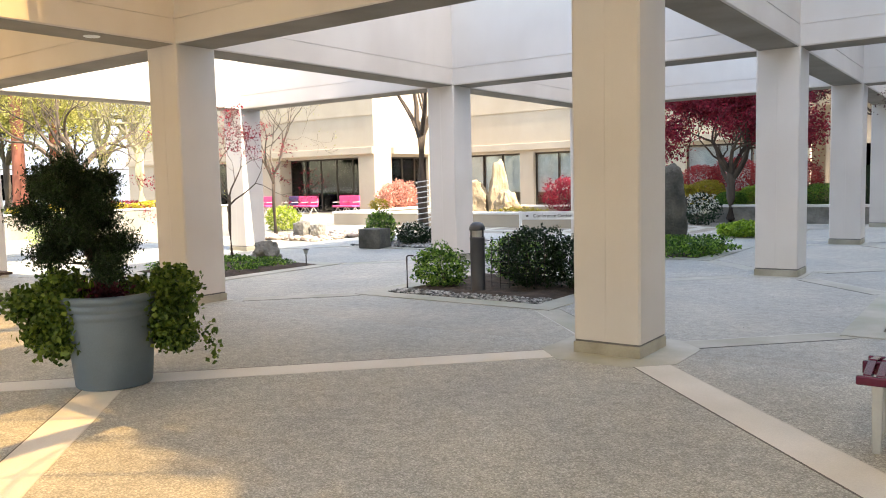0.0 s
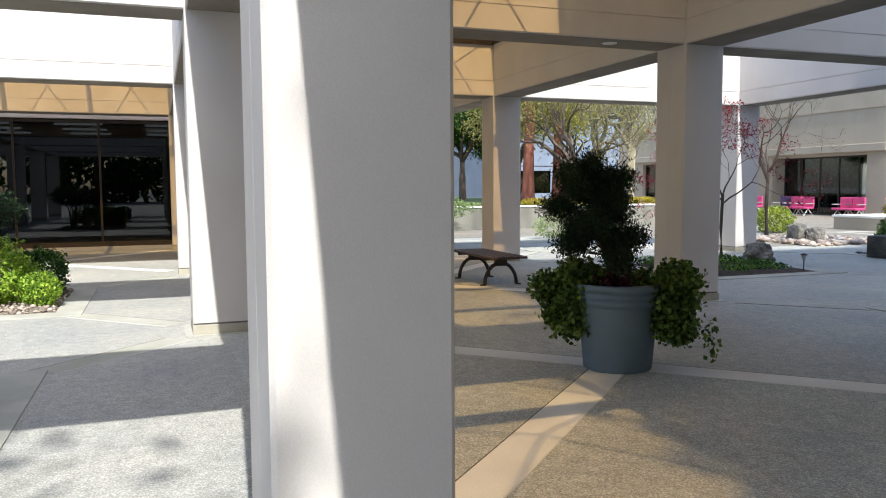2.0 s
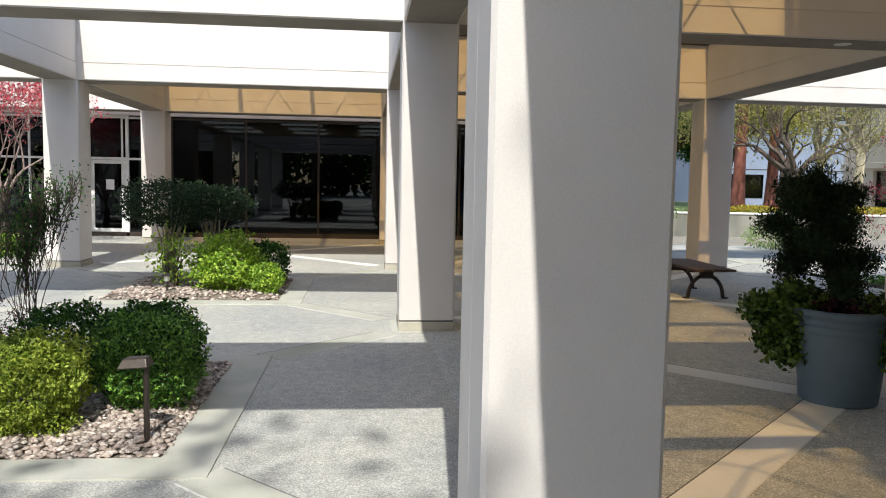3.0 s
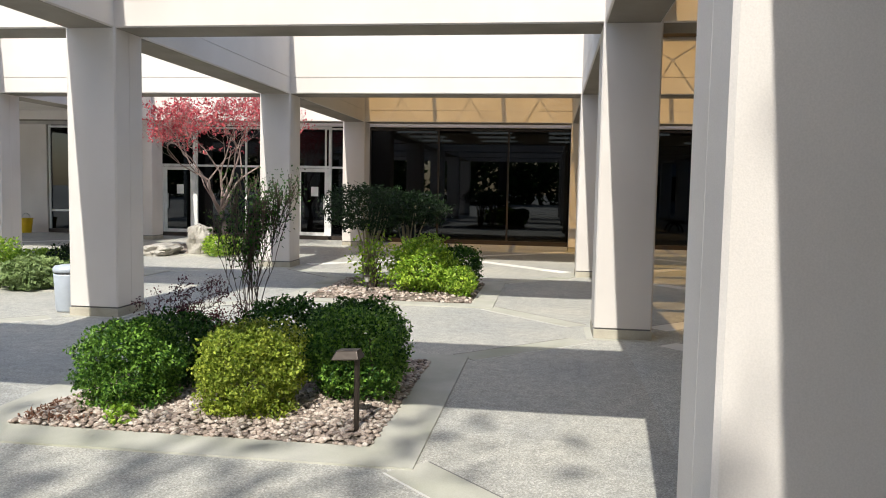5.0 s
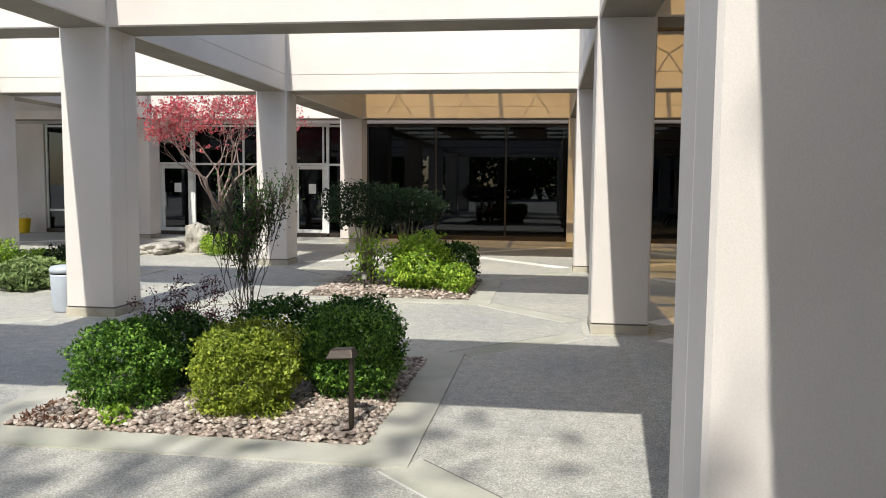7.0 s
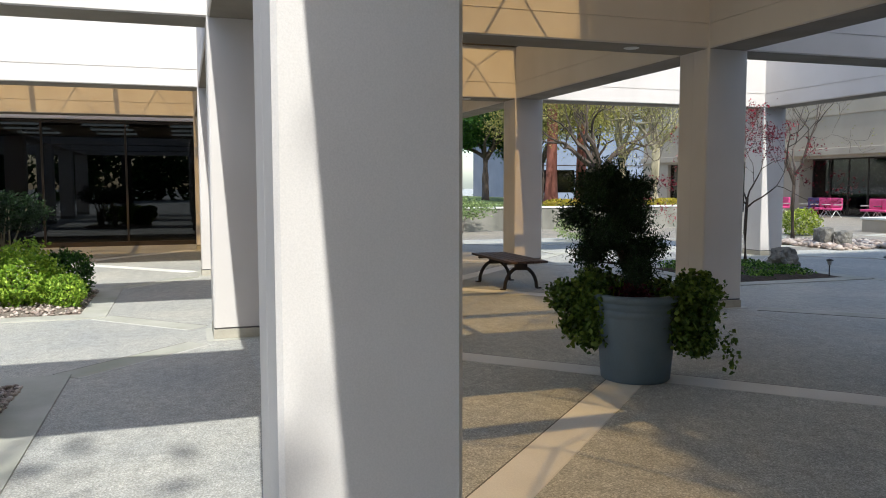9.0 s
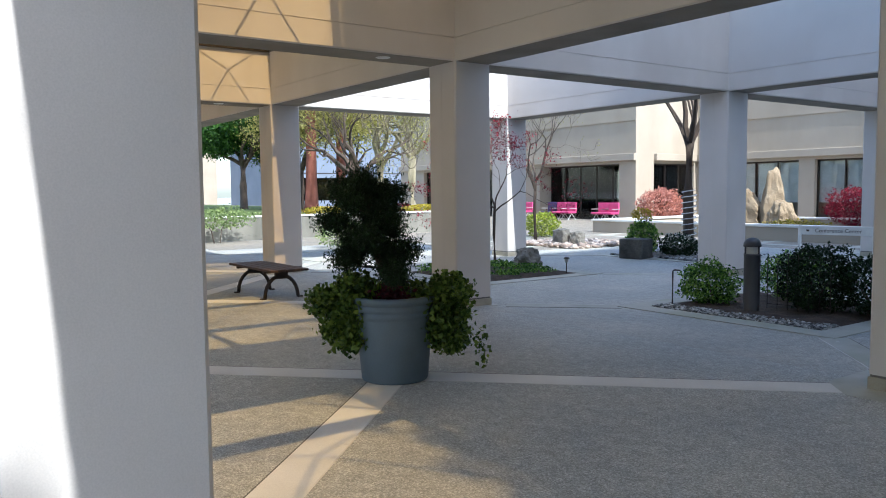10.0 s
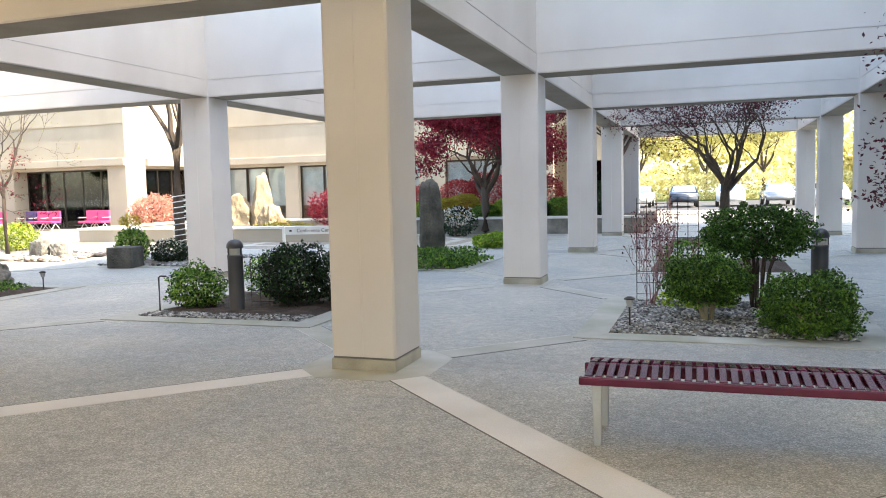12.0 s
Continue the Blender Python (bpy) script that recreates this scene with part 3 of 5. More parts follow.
def skylight(i, j):
    x0, y0 = i * P + W, j * P + W
    span = P - 2 * W
    n, s = 3, span / 3
    ob = thing("skylight", x0, y0, 4.52, "amber acrylic pyramid skylight in a dark bronze grid", "skylight", "skylights over the walk")
    for k in range(n + 1):
        o = k * s
        wide = 0.05
        part("mullion", boxes((max(0, o - wide), min(span, o + wide), 0, span, -0.16, 0.0)), DARK_METAL, ob)
        part("cross_bar", boxes((0, span, max(0, o - wide), min(span, o + wide), -0.155, -0.004)), DARK_METAL, ob)
    for a in range(n):
        for b in range(n):
            c = Vector(((a + 0.5) * s, (b + 0.5) * s, 0.42))
            k = [Vector((a * s, b * s, 0.0)), Vector(((a + 1) * s, b * s, 0.0)), Vector(((a + 1) * s, (b + 1) * s, 0.0)), Vector((a * s, (b + 1) * s, 0.0))]
            raw_part("dome", k + [c], [(0, 1, 4), (1, 2, 4), (2, 3, 4), (3, 0, 4)], ACRYLIC, ob)
            v, f = [], []
            for q in k:
                tube(v, f, [q + Vector((0, 0, 0.02)), c + Vector((0, 0, 0.02))], [0.013, 0.013], 4)
            raw_part("hip_bars", v, f, DARK_METAL, ob)
    return ob


for i, j in SKYLIT:
    skylight(i, j)

# ---- west building: tinted storefront behind the colonnade ----
GX = -3 * P - 1.7
west = thing("west_building", 0, 0, 0, "low office front with dark tinted storefront glass", "building", kind="structure")
part("roof_slab", boxes((GX - 16, GX + 0.25, -40, 0.3, 3.36, 3.62)), STUCCO, west)
part("soffit", boxes((GX + 0.25, -3 * P - W - 0.01, -40, -3.0 * P - W, 3.36, 3.6)), STUCCO, west)
part("soffit", boxes((-3 * P + W + 0.01, -2 * P - W - 0.01, -4 * P + W, -3 * P - W, 3.6, 3.8)), STUCCO, west)
part("parapet", boxes((GX - 0.1, GX + 0.25, -40, 0.3, 3.62, 6.0)), STUCCO, west)
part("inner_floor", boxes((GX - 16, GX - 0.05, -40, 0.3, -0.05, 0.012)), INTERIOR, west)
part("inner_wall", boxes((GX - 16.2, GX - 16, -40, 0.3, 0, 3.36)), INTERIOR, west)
part("end_wall", boxes((GX - 16, GX + 0.02, 0.0, 0.3, 0, 3.36)), STUCCO, west)
part("pier", boxes((GX - 0.2, GX + 0.12, -23.5, -22.5, 0, 3.36)), STUCCO, west)
part("pier", boxes((GX - 0.2, GX + 0.12, -30.5, -29.5, 0, 3.36)), STUCCO, west)
part("sill", boxes((GX - 0.08, GX + 0.08, -22.5, 0.0, 0.0, 0.12)), DARK_METAL, west)


def storefront(name, ya, yb, panes, metal, label, rail=None, wide=0.05):
    ob = thing(name, GX, ya, 0.0, label, "window", kind="structure")
    s = (yb - ya) / panes
    for k in range(panes + 1):
        part("mullion", boxes((-0.06, 0.06, k * s - wide / 2, k * s + wide / 2, 0.12, 3.36)), metal, ob)
    for z in ([2.16, 3.3] if rail is None else rail):
        part("rail", boxes((-0.05, 0.05, wide / 2, yb - ya - wide / 2, z - 0.03, z + 0.03)), metal, ob)
    for k in range(panes):
        part("pane", boxes((-0.006, 0.006, k * s + wide / 2, (k + 1) * s - wide / 2, 0.12, 3.36)), GREY_GLASS, ob)
    return ob


storefront("window_1", -12.2, 0.0, 6, DARK_METAL, "tall dark tinted storefront panes in bronze frames", [3.3])
storefront("window_2", -17.6, -14.45, 2, WHITE_METAL, "tall tinted storefront panes in white frames")
storefront("window_3", -13.55, -12.3, 1, WHITE_METAL, "narrow tinted storefront pane in a white frame")
storefront("window_4", -22.45, -19.75, 2, WHITE_METAL, "tinted storefront panes in white frames", [0.7, 3.3])
storefront("window_5", -29.5, -23.5, 3, DARK_METAL, "dark tinted storefront panes")


def glass_door(name, y0, leaves):
    ob = thing(name, GX + 0.02, y0, 0.0, "white framed glass entrance door, closed", "door", kind="structure")
    for k in range(leaves):
        a, b = k * 0.95, (k + 1) * 0.95 - 0.015
        leaf = part("leaf", boxes((-0.025, 0.025, a, a + 0.09, 0.02, 2.12), (-0.025, 0.025, b - 0.09, b, 0.02, 2.12), (-0.024, 0.024, a + 0.09, b - 0.09, 0.02, 0.22), (-0.024, 0.024, a + 0.09, b - 0.09, 2.02, 2.12)), WHITE_METAL, ob)
        part("pane", boxes((-0.005, 0.005, a + 0.09, b - 0.09, 0.22, 2.02)), GREY_GLASS, leaf)
        y = b - 0.13 if k == 0 else a + 0.13
        part("pull_bar", boxes((0.035, 0.06, y - 0.012, y + 0.012, 0.85, 1.3)), STEEL, leaf)
        part("notice", boxes((0.008, 0.010, a + 0.4, a + 0.62, 1.3, 1.58)), WHITE_METAL, leaf, "white paper notice")
    part("frame", boxes((-0.06, 0.06, -0.08, 0, 0, 3.36), (-0.06, 0.06, leaves * 0.95, leaves * 0.95 + 0.08, 0, 3.36), (-0.06, 0.06, 0, leaves * 0.95, 2.13, 2.2), (-0.06, 0.06, 0, leaves * 0.95, 3.28, 3.36)), WHITE_METAL, ob)
    part("transom_pane", boxes((-0.005, 0.005, 0, leaves * 0.95, 2.2, 3.28)), GREY_GLASS, ob)
    return ob


glass_door("door_1", -19.6, 2)
glass_door("door_2", -14.4, 1)
for k in range(5):
    for m in range(3):
        ob = part("ceiling_light", boxes((GX - 1.12 - 2 * m, GX - 1.0 - 2 * m, -11.6 + 2.3 * k, -10.4 + 2.3 * k, 3.28, 3.33)), GLOW, None)
        tagged(ob, "slim fluorescent ceiling light inside the office", "lamp", "office ceiling lights")

# ---- north-west building round the sunlit court ----
court = thing("court_building", 0, 0, 0, "cream two storey building with ledges and recessed windows", "building", kind="structure")
YA, YB, XC = 24.5, 29.5, -23.9


def facade(y, x0, x1, openings, top=6.9, head=2.95):
    """A south wall with openings below a ledge."""
    part("upper_wall", boxes((x0, x1, y, y + 0.3, head + 0.5, top)), CREAM, court)
    part("ledge", boxes((x0, x1 + 0.06, y - 0.22, y - 0.004, head + 0.14, head + 0.5), bevel=0.02), CREAM, court)
    part("string_course", boxes((x0, x1 + 0.02, y - 0.05, y - 0.003, 5.1, 5.22)), CREAM, court)
    part("coping", boxes((x0, x1 + 0.04, y - 0.06, y + 0.36, top, top + 0.12)), CREAM, court)
    part("lintel", boxes((x0, x1, y, y + 0.3, head, head + 0.498)), CREAM, court)
    at = x0
    for a, b in openings + [(x1, x1)]:
        if a > at:
            part("wall", boxes((at, a, y - 0.002, y + 0.3, 0, head)), CREAM, court)
        at = b


def window(n, x0, x1, y, panes, sill=0.0, head=2.95, deep=0.28, blind=False):
    ob = thing("window_%d" % n, x0, y + deep, 0, "bronze framed window set back in the cream wall", "window", kind="structure")
    s = (x1 - x0) / panes
    rows = [(0, x1 - x0, -0.04, 0.04, head - 0.07, head), (0, x1 - x0, -0.04, 0.04, sill, sill + 0.07)]
    rows += [(max(0, k * s - 0.03), min(x1 - x0, k * s + 0.03), -0.038, 0.038, sill + 0.07, head - 0.07) for k in range(panes + 1)]
    part("window_frame", boxes(*rows), DARK_METAL, ob)
    for k in range(panes):
        part("pane", boxes((k * s + 0.03, (k + 1) * s - 0.03, -0.005, 0.005, sill + 0.07, head - 0.07)), CLEAR_GLASS, ob)
        if blind:
            part("blind", boxes((k * s + 0.05, (k + 1) * s - 0.05, 0.12, 0.13, 0.9, head - 0.1)), WHITE_METAL, ob, "pale window blind")
    return ob


facade(YA, -46.0, XC, [(-43.0, -38.6), (-37.4, -33.4), (-31.0, -25.0)])
facade(YB, XC, -4.0, [(-23.0, -18.1), (-17.3, -10.6), (-9.3, -5.0)])
for y0, y1, z0, z1 in ((YA + 0.3, 25.9, 0, 6.9), (25.9, 29.2, 2.95, 6.9), (29.2, YB, 0, 6.9)):
    part("return_wall", boxes((XC - 0.3, XC - 0.002, y0, y1, z0, z1)), CREAM, court)
part("return_ledge", boxes((XC, XC + 0.2, 25.9, 29.2, 3.09, 3.45), bevel=0.02), CREAM, court)
side = thing("window_17", XC - 0.2, 25.9, 0, "bronze framed window with pale blinds in the lit wall", "window", kind="structure")
part("window_frame", boxes(*[(-0.04, 0.04, max(0, 1.1 * k - 0.03), min(3.3, 1.1 * k + 0.03), 0.07, 2.88) for k in range(4)], (-0.042, 0.042, 0, 3.3, 0, 0.07), (-0.042, 0.042, 0, 3.3, 2.88, 2.95)), DARK_METAL, side)
for k in range(3):
    part("pane", boxes((-0.005, 0.005, 1.1 * k + 0.03, 1.1 * k + 1.07, 0.07, 2.88)), CLEAR_GLASS, side)
    part("blind", boxes((-0.14, -0.13, 1.1 * k + 0.05, 1.1 * k + 1.05, 1.1, 2.85)), WHITE_METAL, side, "pale window blind")
part("inner_wall", boxes((-46, -4, 34.5, 34.7, 0, 6.9)), CREAM, court)
part("roof", boxes((-46, -4, YB + 0.3, 34.7, 6.6, 6.9)), CREAM, court)
part("roof", boxes((-46, XC - 0.3, YA + 0.3, YB + 0.298, 6.6, 6.9)), CREAM, court)
window(11, -43.0, -38.6, YA, 4)
window(12, -37.4, -33.4, YA, 3)
window(13, -31.0, -25.0, YA, 5, deep=0.9)
window(14, -23.0, -18.1, YB, 4, blind=True)
window(15, -17.3, -10.6, YB, 5, blind=True)
window(16, -9.3, -5.0, YB, 3, blind=True)
for x in (-31.06, -24.94):
    part("recess_side", boxes((x - 0.05, x + 0.05, YA + 0.302, YA + 0.95, 0, 2.95)), CREAM, court)
rose = thing("rose_building", -4.0, 33.0, 0, "low cream building wing with dark windows", "building", kind="structure")
part("wall", boxes((0, 2.6, 0, 6, 0, 4.6)), CREAM, rose)
part("eave", boxes((-0.2, 2.8, -0.6, 6.2, 4.6, 4.95)), CREAM, rose)
part("window", boxes((0.5, 2.1, -0.03, -0.003, 0.9, 2.8)), GREY_GLASS, rose)

# ---- unseen tall block added east of the colonnade to shade it ----
east = thing("east_shade_block", 19.0, -4.0, 0, "unseen tall grey block added to shade the colonnade", "building", kind="structure")
part("wall", boxes((0, 12, 0, 28, 0, 33.0)), BLUE_WALL, east)
part("coping", boxes((-0.1, 12.1, -0.1, 28.1, 33.0, 33.3)), BLUE_WALL, east)
for a in range(7):
    for b in range(8):
        part("window", boxes((-0.03, -0.003, 1.0 + 3.6 * a, 3.4 + 3.6 * a, 1.0 + 3.8 * b, 2.9 + 3.8 * b)), GREY_GLASS, east)

# ---- pale specks trodden into the walk ----
rng = np.random.default_rng(410)
v, f = [], []
for k in range(70):
    cx, cy, r = rng.uniform(-5.5, 5.5), rng.uniform(-5.6, 5.5), rng.uniform(0.006, 0.02)
    base = len(v)
    ring = [(cx + r * rng.uniform(0.6, 1.2) * math.cos(a), cy + r * rng.uniform(0.6, 1.2) * math.sin(a)) for a in np.linspace(0, 5.6, 8)]
    v += [(x, y, 0.001) for x, y in ring] + [(x, y, 0.0055) for x, y in ring]
    f.append(tuple(base + 8 + i for i in range(8)))
    f += [(base + i, base + (i + 1) % 8, base + 8 + (i + 1) % 8, base + 8 + i) for i in range(8)]
tagged(raw_part("floor_specks", v, f, PALE_JOINT, None, "small pale specks of grit on the aggregate paving", "stuff"), category="grit")

# ---- planting beds ----
bed(-1, -2, SOIL, "square gravel bed with clipped shrubs")
bed(-2, -2, SOIL, "square gravel bed with shrubs")
bed(-1, 0, MULCH, "square bed of dark mulch and gravel with shrubs")
bed(0, 0, SOIL, "square bed of grey gravel with clipped shrubs")
bed(-2, 0, MULCH, "square bed with ground cover and a boulder")
bed(-1, 1, MULCH, "square bed with ground cover and an upright stone")
bed(-2, 1, SOIL, "gravel bed with a tree")
bed(0, 1, MULCH, "square bed with a low shrub")
bed(-2, -3, MULCH, "square bed with low green shrubs")
bed(-3, -3, SOIL, "square bed with a red maple")

# ---- the potted juniper ----
def potted_juniper():
    ob = thing("potted_juniper", -2.96, -3.08, 0.004, "grey resin pot with a clipped juniper and trailing ivy", "potted plant")
    bm = lathe(bmesh.new(), [(0.278, 0.000), (0.286, 0.013), (0.332, 0.530), (0.335, 0.546), (0.347, 0.557), (0.347, 0.583), (0.337, 0.594), (0.337, 0.606), (0.351, 0.617), (0.351, 0.643), (0.341, 0.654), (0.344, 0.668), (0.373, 0.678), (0.376, 0.716), (0.362, 0.726), (0.322, 0.726), (0.316, 0.657)], 56)
    part("pot", bm, POT, ob, "grey ribbed resin pot", smooth=True)
    part("soil", lathe(bmesh.new(), [(0.312, 0.64), (0.313, 0.675), (0.16, 0.69)], 24), MULCH, ob)
    rng = np.random.default_rng(5)
    v, f = [], []
    tube(v, f, [(0, 0, 0.6), (-0.03, -0.05, 0.85), (-0.08, -0.13, 1.1), (-0.10, -0.17, 1.5)], [0.04, 0.033, 0.028, 0.014], 8)
    pads = []
    for k in range(26):
        a, z = 2.4 * k, 0.94 + 0.77 * (k % 13) / 13
        r = 0.40 * math.sqrt(max(0.08, 1 - ((z - 1.24) / 0.58) ** 2)) * (1.0 if k % 3 else 0.5) * rng.uniform(0.55, 1.15)
        off = Vector((-0.10, -0.17, 0)) * min(1.0, (z - 0.6) / 0.6)
        e = Vector((math.cos(a) * r, math.sin(a) * r, z)) + off
        w, g = [], []
        root = off * 0.9 + Vector((0, 0, z - 0.10))
        tube(w, g, [root, (root + e) / 2 + Vector((0, 0, -0.03)), e], [0.010, 0.007, 0.004], 5)
        raw_part("limb", w, g, BARK, ob)
        pads.append(e)
    raw_part("trunk", v, f, BARK, ob)
    v, f = [], []
    for e in pads + [Vector((-0.10, -0.17, 1.15)), Vector((-0.06, -0.17, 1.35)), Vector((-0.18, -0.12, 1.25)), Vector((-0.08, -0.14, 1.6)), Vector((-0.12, -0.2, 1.72))]:
        q = blob(rng, 1500, 0.135, 0.135, 0.115, 2.0, 0.35, 0.4, 3.5) + np.array(e)
        leaf_cloud(v, f, q, 0.030, rng, -0.8, 0.36)
        q = np.abs(rng.normal(size=(24, 3))) * np.array((0.0, 0.0, 0.05)) + rng.normal(size=(24, 3)) * 0.06 + np.array(e) + np.array((0, 0, 0.08))
        leaf_cloud(v, f, q, 0.045, rng, -3.0, 0.22)
    raw_part("crown", v, f, DEEP, ob, "dark clipped juniper crown")
    s = Vector((0.62, 0.78, 0))
    v, f = [], []
    for sign in (-1, 1):
        for k in range(8):
            c = s * sign * (0.40 + 0.06 * math.sin(k)) + Vector((0.14 * math.cos(k * 2.1), 0.14 * math.sin(k * 2.1), 0.80 - 0.068 * k))
            q = blob(rng, 620, 0.18, 0.18, 0.14, 2.0, 0.25, 0.3) + np.array(c)
            leaf_cloud(v, f, q, 0.048, rng, 0.5, 0.85)
    for k in range(5):
        a = math.atan2(s.y, s.x) + 1.57 + 0.45 * (k - 2)
        q = blob(rng, 150, 0.15, 0.15, 0.13, 2.0, 0.3, 0.2) + np.array((math.cos(a) * 0.3, math.sin(a) * 0.3, 0.70))
        leaf_cloud(v, f, q, 0.055, rng, 0.5, 0.85)
    tip = s * 0.72 + Vector((0, 0, 0.42))
    for k in range(9):
        q = rng.normal(size=(6, 3)) * 0.03 + np.array(tip + Vector((0.02 * math.sin(k * 2.0), 0.02 * k * 0.4, -0.035 * k)))
        leaf_cloud(v, f, q, 0.05, rng, 0.5, 0.8)
    keep = [k for k in range(len(v) // 4) if math.hypot(v[4 * k][0], v[4 * k][1]) > 0.30 or v[4 * k][2] > 0.71]
    v = [v[4 * k + i] for k in keep for i in range(4)]
    f = [(4 * k, 4 * k + 1, 4 * k + 2, 4 * k + 3) for k in range(len(keep))]
    raw_part("ivy", v, f, IVY, ob, "trailing green ivy spilling over the rim")
    v, f = [], []
    for k in range(26):
        a = -0.6 + rng.normal() * 0.5
        b = Vector((-0.1 + rng.normal() * 0.04, -0.12 + rng.normal() * 0.04, 0.68))
        e = b + Vector((math.cos(a) * 0.12, math.sin(a) * 0.12, rng.uniform(0.08, 0.2)))
        m = (b + e) / 2 + Vector((0, 0, 0.05))
        n = len(v)
        w = Vector((-math.sin(a), math.cos(a), 0)) * 0.007
        v += [b - w, b + w, m + w, m - w, e]
        f += [(n, n + 1, n + 2, n + 3), (n + 3, n + 2, n + 4)]
    raw_part("grass_tuft", v, f, LIME, ob, "bright green grass blades")
    v, f = [], []
    leaf_cloud(v, f, rng.normal(size=(340, 3)) * np.array((0.07, 0.07, 0.045)) + np.array((0.08, -0.08, 0.74)), 0.05, rng)
    raw_part("russet_plant", v, f, PURPLE, ob, "russet leaves at the stem", kind="stuff")
    return ob


potted_juniper()


# ---- benches ----
def slat_bench(x, y, rz=0.0):
    ob = thing("bench", x, y, 0.004, "plum coated metal slat bench on grey steel legs", "bench", rz=rz)
    n, length = 31, 2.02
    for k in range(n):
        cx = 0.05 + k * (length - 0.1) / (n - 1)
        for y0, y1 in ((0.035, 0.275), (0.305, 0.545)):
            bm = bmesh.new()
            box(bm, cx - 0.0215, cx + 0.0215, y0, y1, 0.405, 0.452, 0.006)
            for v in bm.verts:
                t = abs((v.co.y - 0.29) / 0.29)
                v.co.z -= 0.022 * t * t - 0.018 * (1 - t)
            part("slat", bm, PLUM, ob)
    for y0, y1, z in ((0.0, 0.035, 0.385), (0.275, 0.305, 0.385), (0.545, 0.58, 0.37)):
        part("rail", boxes((0, length, y0, y1, z, 0.435 if y0 < 0.1 or y0 > 0.5 else 0.46), bevel=0.008), PLUM, ob)
    for cx in (0.10, length - 0.10):
        for y0 in (0.06, 0.47):
            bm = boxes((cx - 0.03, cx + 0.03, y0, y0 + 0.05, 0.0, 0.39), bevel=0.006)
            for v in bm.verts:
                if v.co.z < 0.2:
                    v.co.x = cx + (v.co.x - cx) * 0.72
            part("leg", bm, STEEL, ob)
        part("stretcher", boxes((cx - 0.02, cx + 0.02, 0.11, 0.47, 0.33, 0.37), bevel=0.004), STEEL, ob)
    return ob


slat_bench(2.13, -1.86, 1.0)


def wood_bench(x, y):
    ob = thing("bench", x, y, 0.004, "dark wooden slat bench on arched cast iron legs", "bench")
    for k in range(5):
        part("slat", boxes((0, 1.72, 0.02 + 0.125 * k, 0.13 + 0.125 * k, 0.43, 0.465), bevel=0.006), WOOD, ob)
    for cx in (0.32, 1.40):
        v, f = [], []
        pts = [Vector((cx, 0.32 + 0.27 * math.cos(a), 0.02 + 0.33 * math.sin(a))) for a in np.linspace(0.0, math.pi, 13)]
        tube(v, f, pts, [0.03] * 13, 8)
        leg = raw_part("leg", v, f, DARK_METAL, ob, "arched cast iron leg", smooth=True)
        part("bearer", boxes((cx - 0.025, cx + 0.025, 0.03, 0.61, 0.395, 0.43), (cx - 0.025, cx + 0.025, 0.22, 0.42, 0.30, 0.395)), DARK_METAL, leg)
        for y0 in (-0.02, 0.58):
            part("foot", boxes((cx - 0.03, cx + 0.03, y0, y0 + 0.08, 0.0, 0.02)), DARK_METAL, leg)
    return ob


wood_bench(-9.79, -2.04)


# ---- lights, bollards, bins ----
def bollard(x, y):
    ob = thing("bollard_light", x, y, 0.01, "dark grey steel bollard light with a domed cap", "bollard", "bollard lights")
    part("post", lathe(bmesh.new(), [(0.105, 0.0), (0.105, 0.02), (0.10, 0.025), (0.10, 0.74), (0.104, 0.75), (0.104, 0.77)], 28), DARK_STEEL, ob, smooth=True)
    part("lens", lathe(bmesh.new(), [(0.088, 0.77), (0.088, 0.86)], 24), STEEL, ob, "pale lens ring")
    for k in range(3):
        a = 2.1 * k
        part("strut", boxes((0.09 * math.cos(a) - 0.01, 0.09 * math.cos(a) + 0.01, 0.09 * math.sin(a) - 0.01, 0.09 * math.sin(a) + 0.01, 0.77, 0.86)), DARK_STEEL, ob)
    part("cap", lathe(bmesh.new(), [(0.108, 0.86), (0.11, 0.875), (0.104, 0.91), (0.085, 0.945), (0.05, 0.968), (0.012, 0.975)], 28), DARK_STEEL, ob, smooth=True)
    return ob


bollard(-3.03, 2.32)
bollard(4.15, 4.1)


def hat_light(x, y, h, rz, big=True):
    ob = thing("path_light", x, y, 0.01, "bronze path light with a flat tilted hood", "path light", "path lights", rz=rz)
    part("stake", lathe(bmesh.new(), [(0.018, 0.0), (0.018, h - 0.02), (0.022, h - 0.015), (0.022, h)], 12), DARK_METAL, ob)
    bm = bmesh.new()
    box(bm, -0.03, 0.15 if big else 0.08, -0.06, 0.06, h - 0.01, h + 0.05, 0.008)
    for v in bm.verts:
        if v.co.x > 0.05:
            v.co.z -= 0.012
            v.co.y *= 1.25
        if v.co.z > h + 0.02:
            v.co.y *= 0.6
            v.co.x = v.co.x * 0.8 + 0.01
    part("hood", bm, DARK_METAL, ob)
    return ob


hat_light(-2.07, -8.09, 0.50, 262)


def lantern(x, y, h=0.3):
    ob = thing("path_light", x, y, 0.02, "small solar lantern on a stake", "path light", "path lights")
    part("stake", lathe(bmesh.new(), [(0.010, 0.0), (0.010, h - 0.1)], 10), DARK_METAL, ob)
    part("lens", lathe(bmesh.new(), [(0.028, h - 0.1), (0.045, h - 0.02)], 14), STEEL, ob, "pale lens")
    part("cap", lathe(bmesh.new(), [(0.06, h - 0.02), (0.06, h - 0.008), (0.02, h + 0.012)], 14), DARK_METAL, ob)
    return ob


lantern(2.05, 2.1, 0.34)
lantern(-8.05, 4.0)
lantern(-8.3, -9.5)


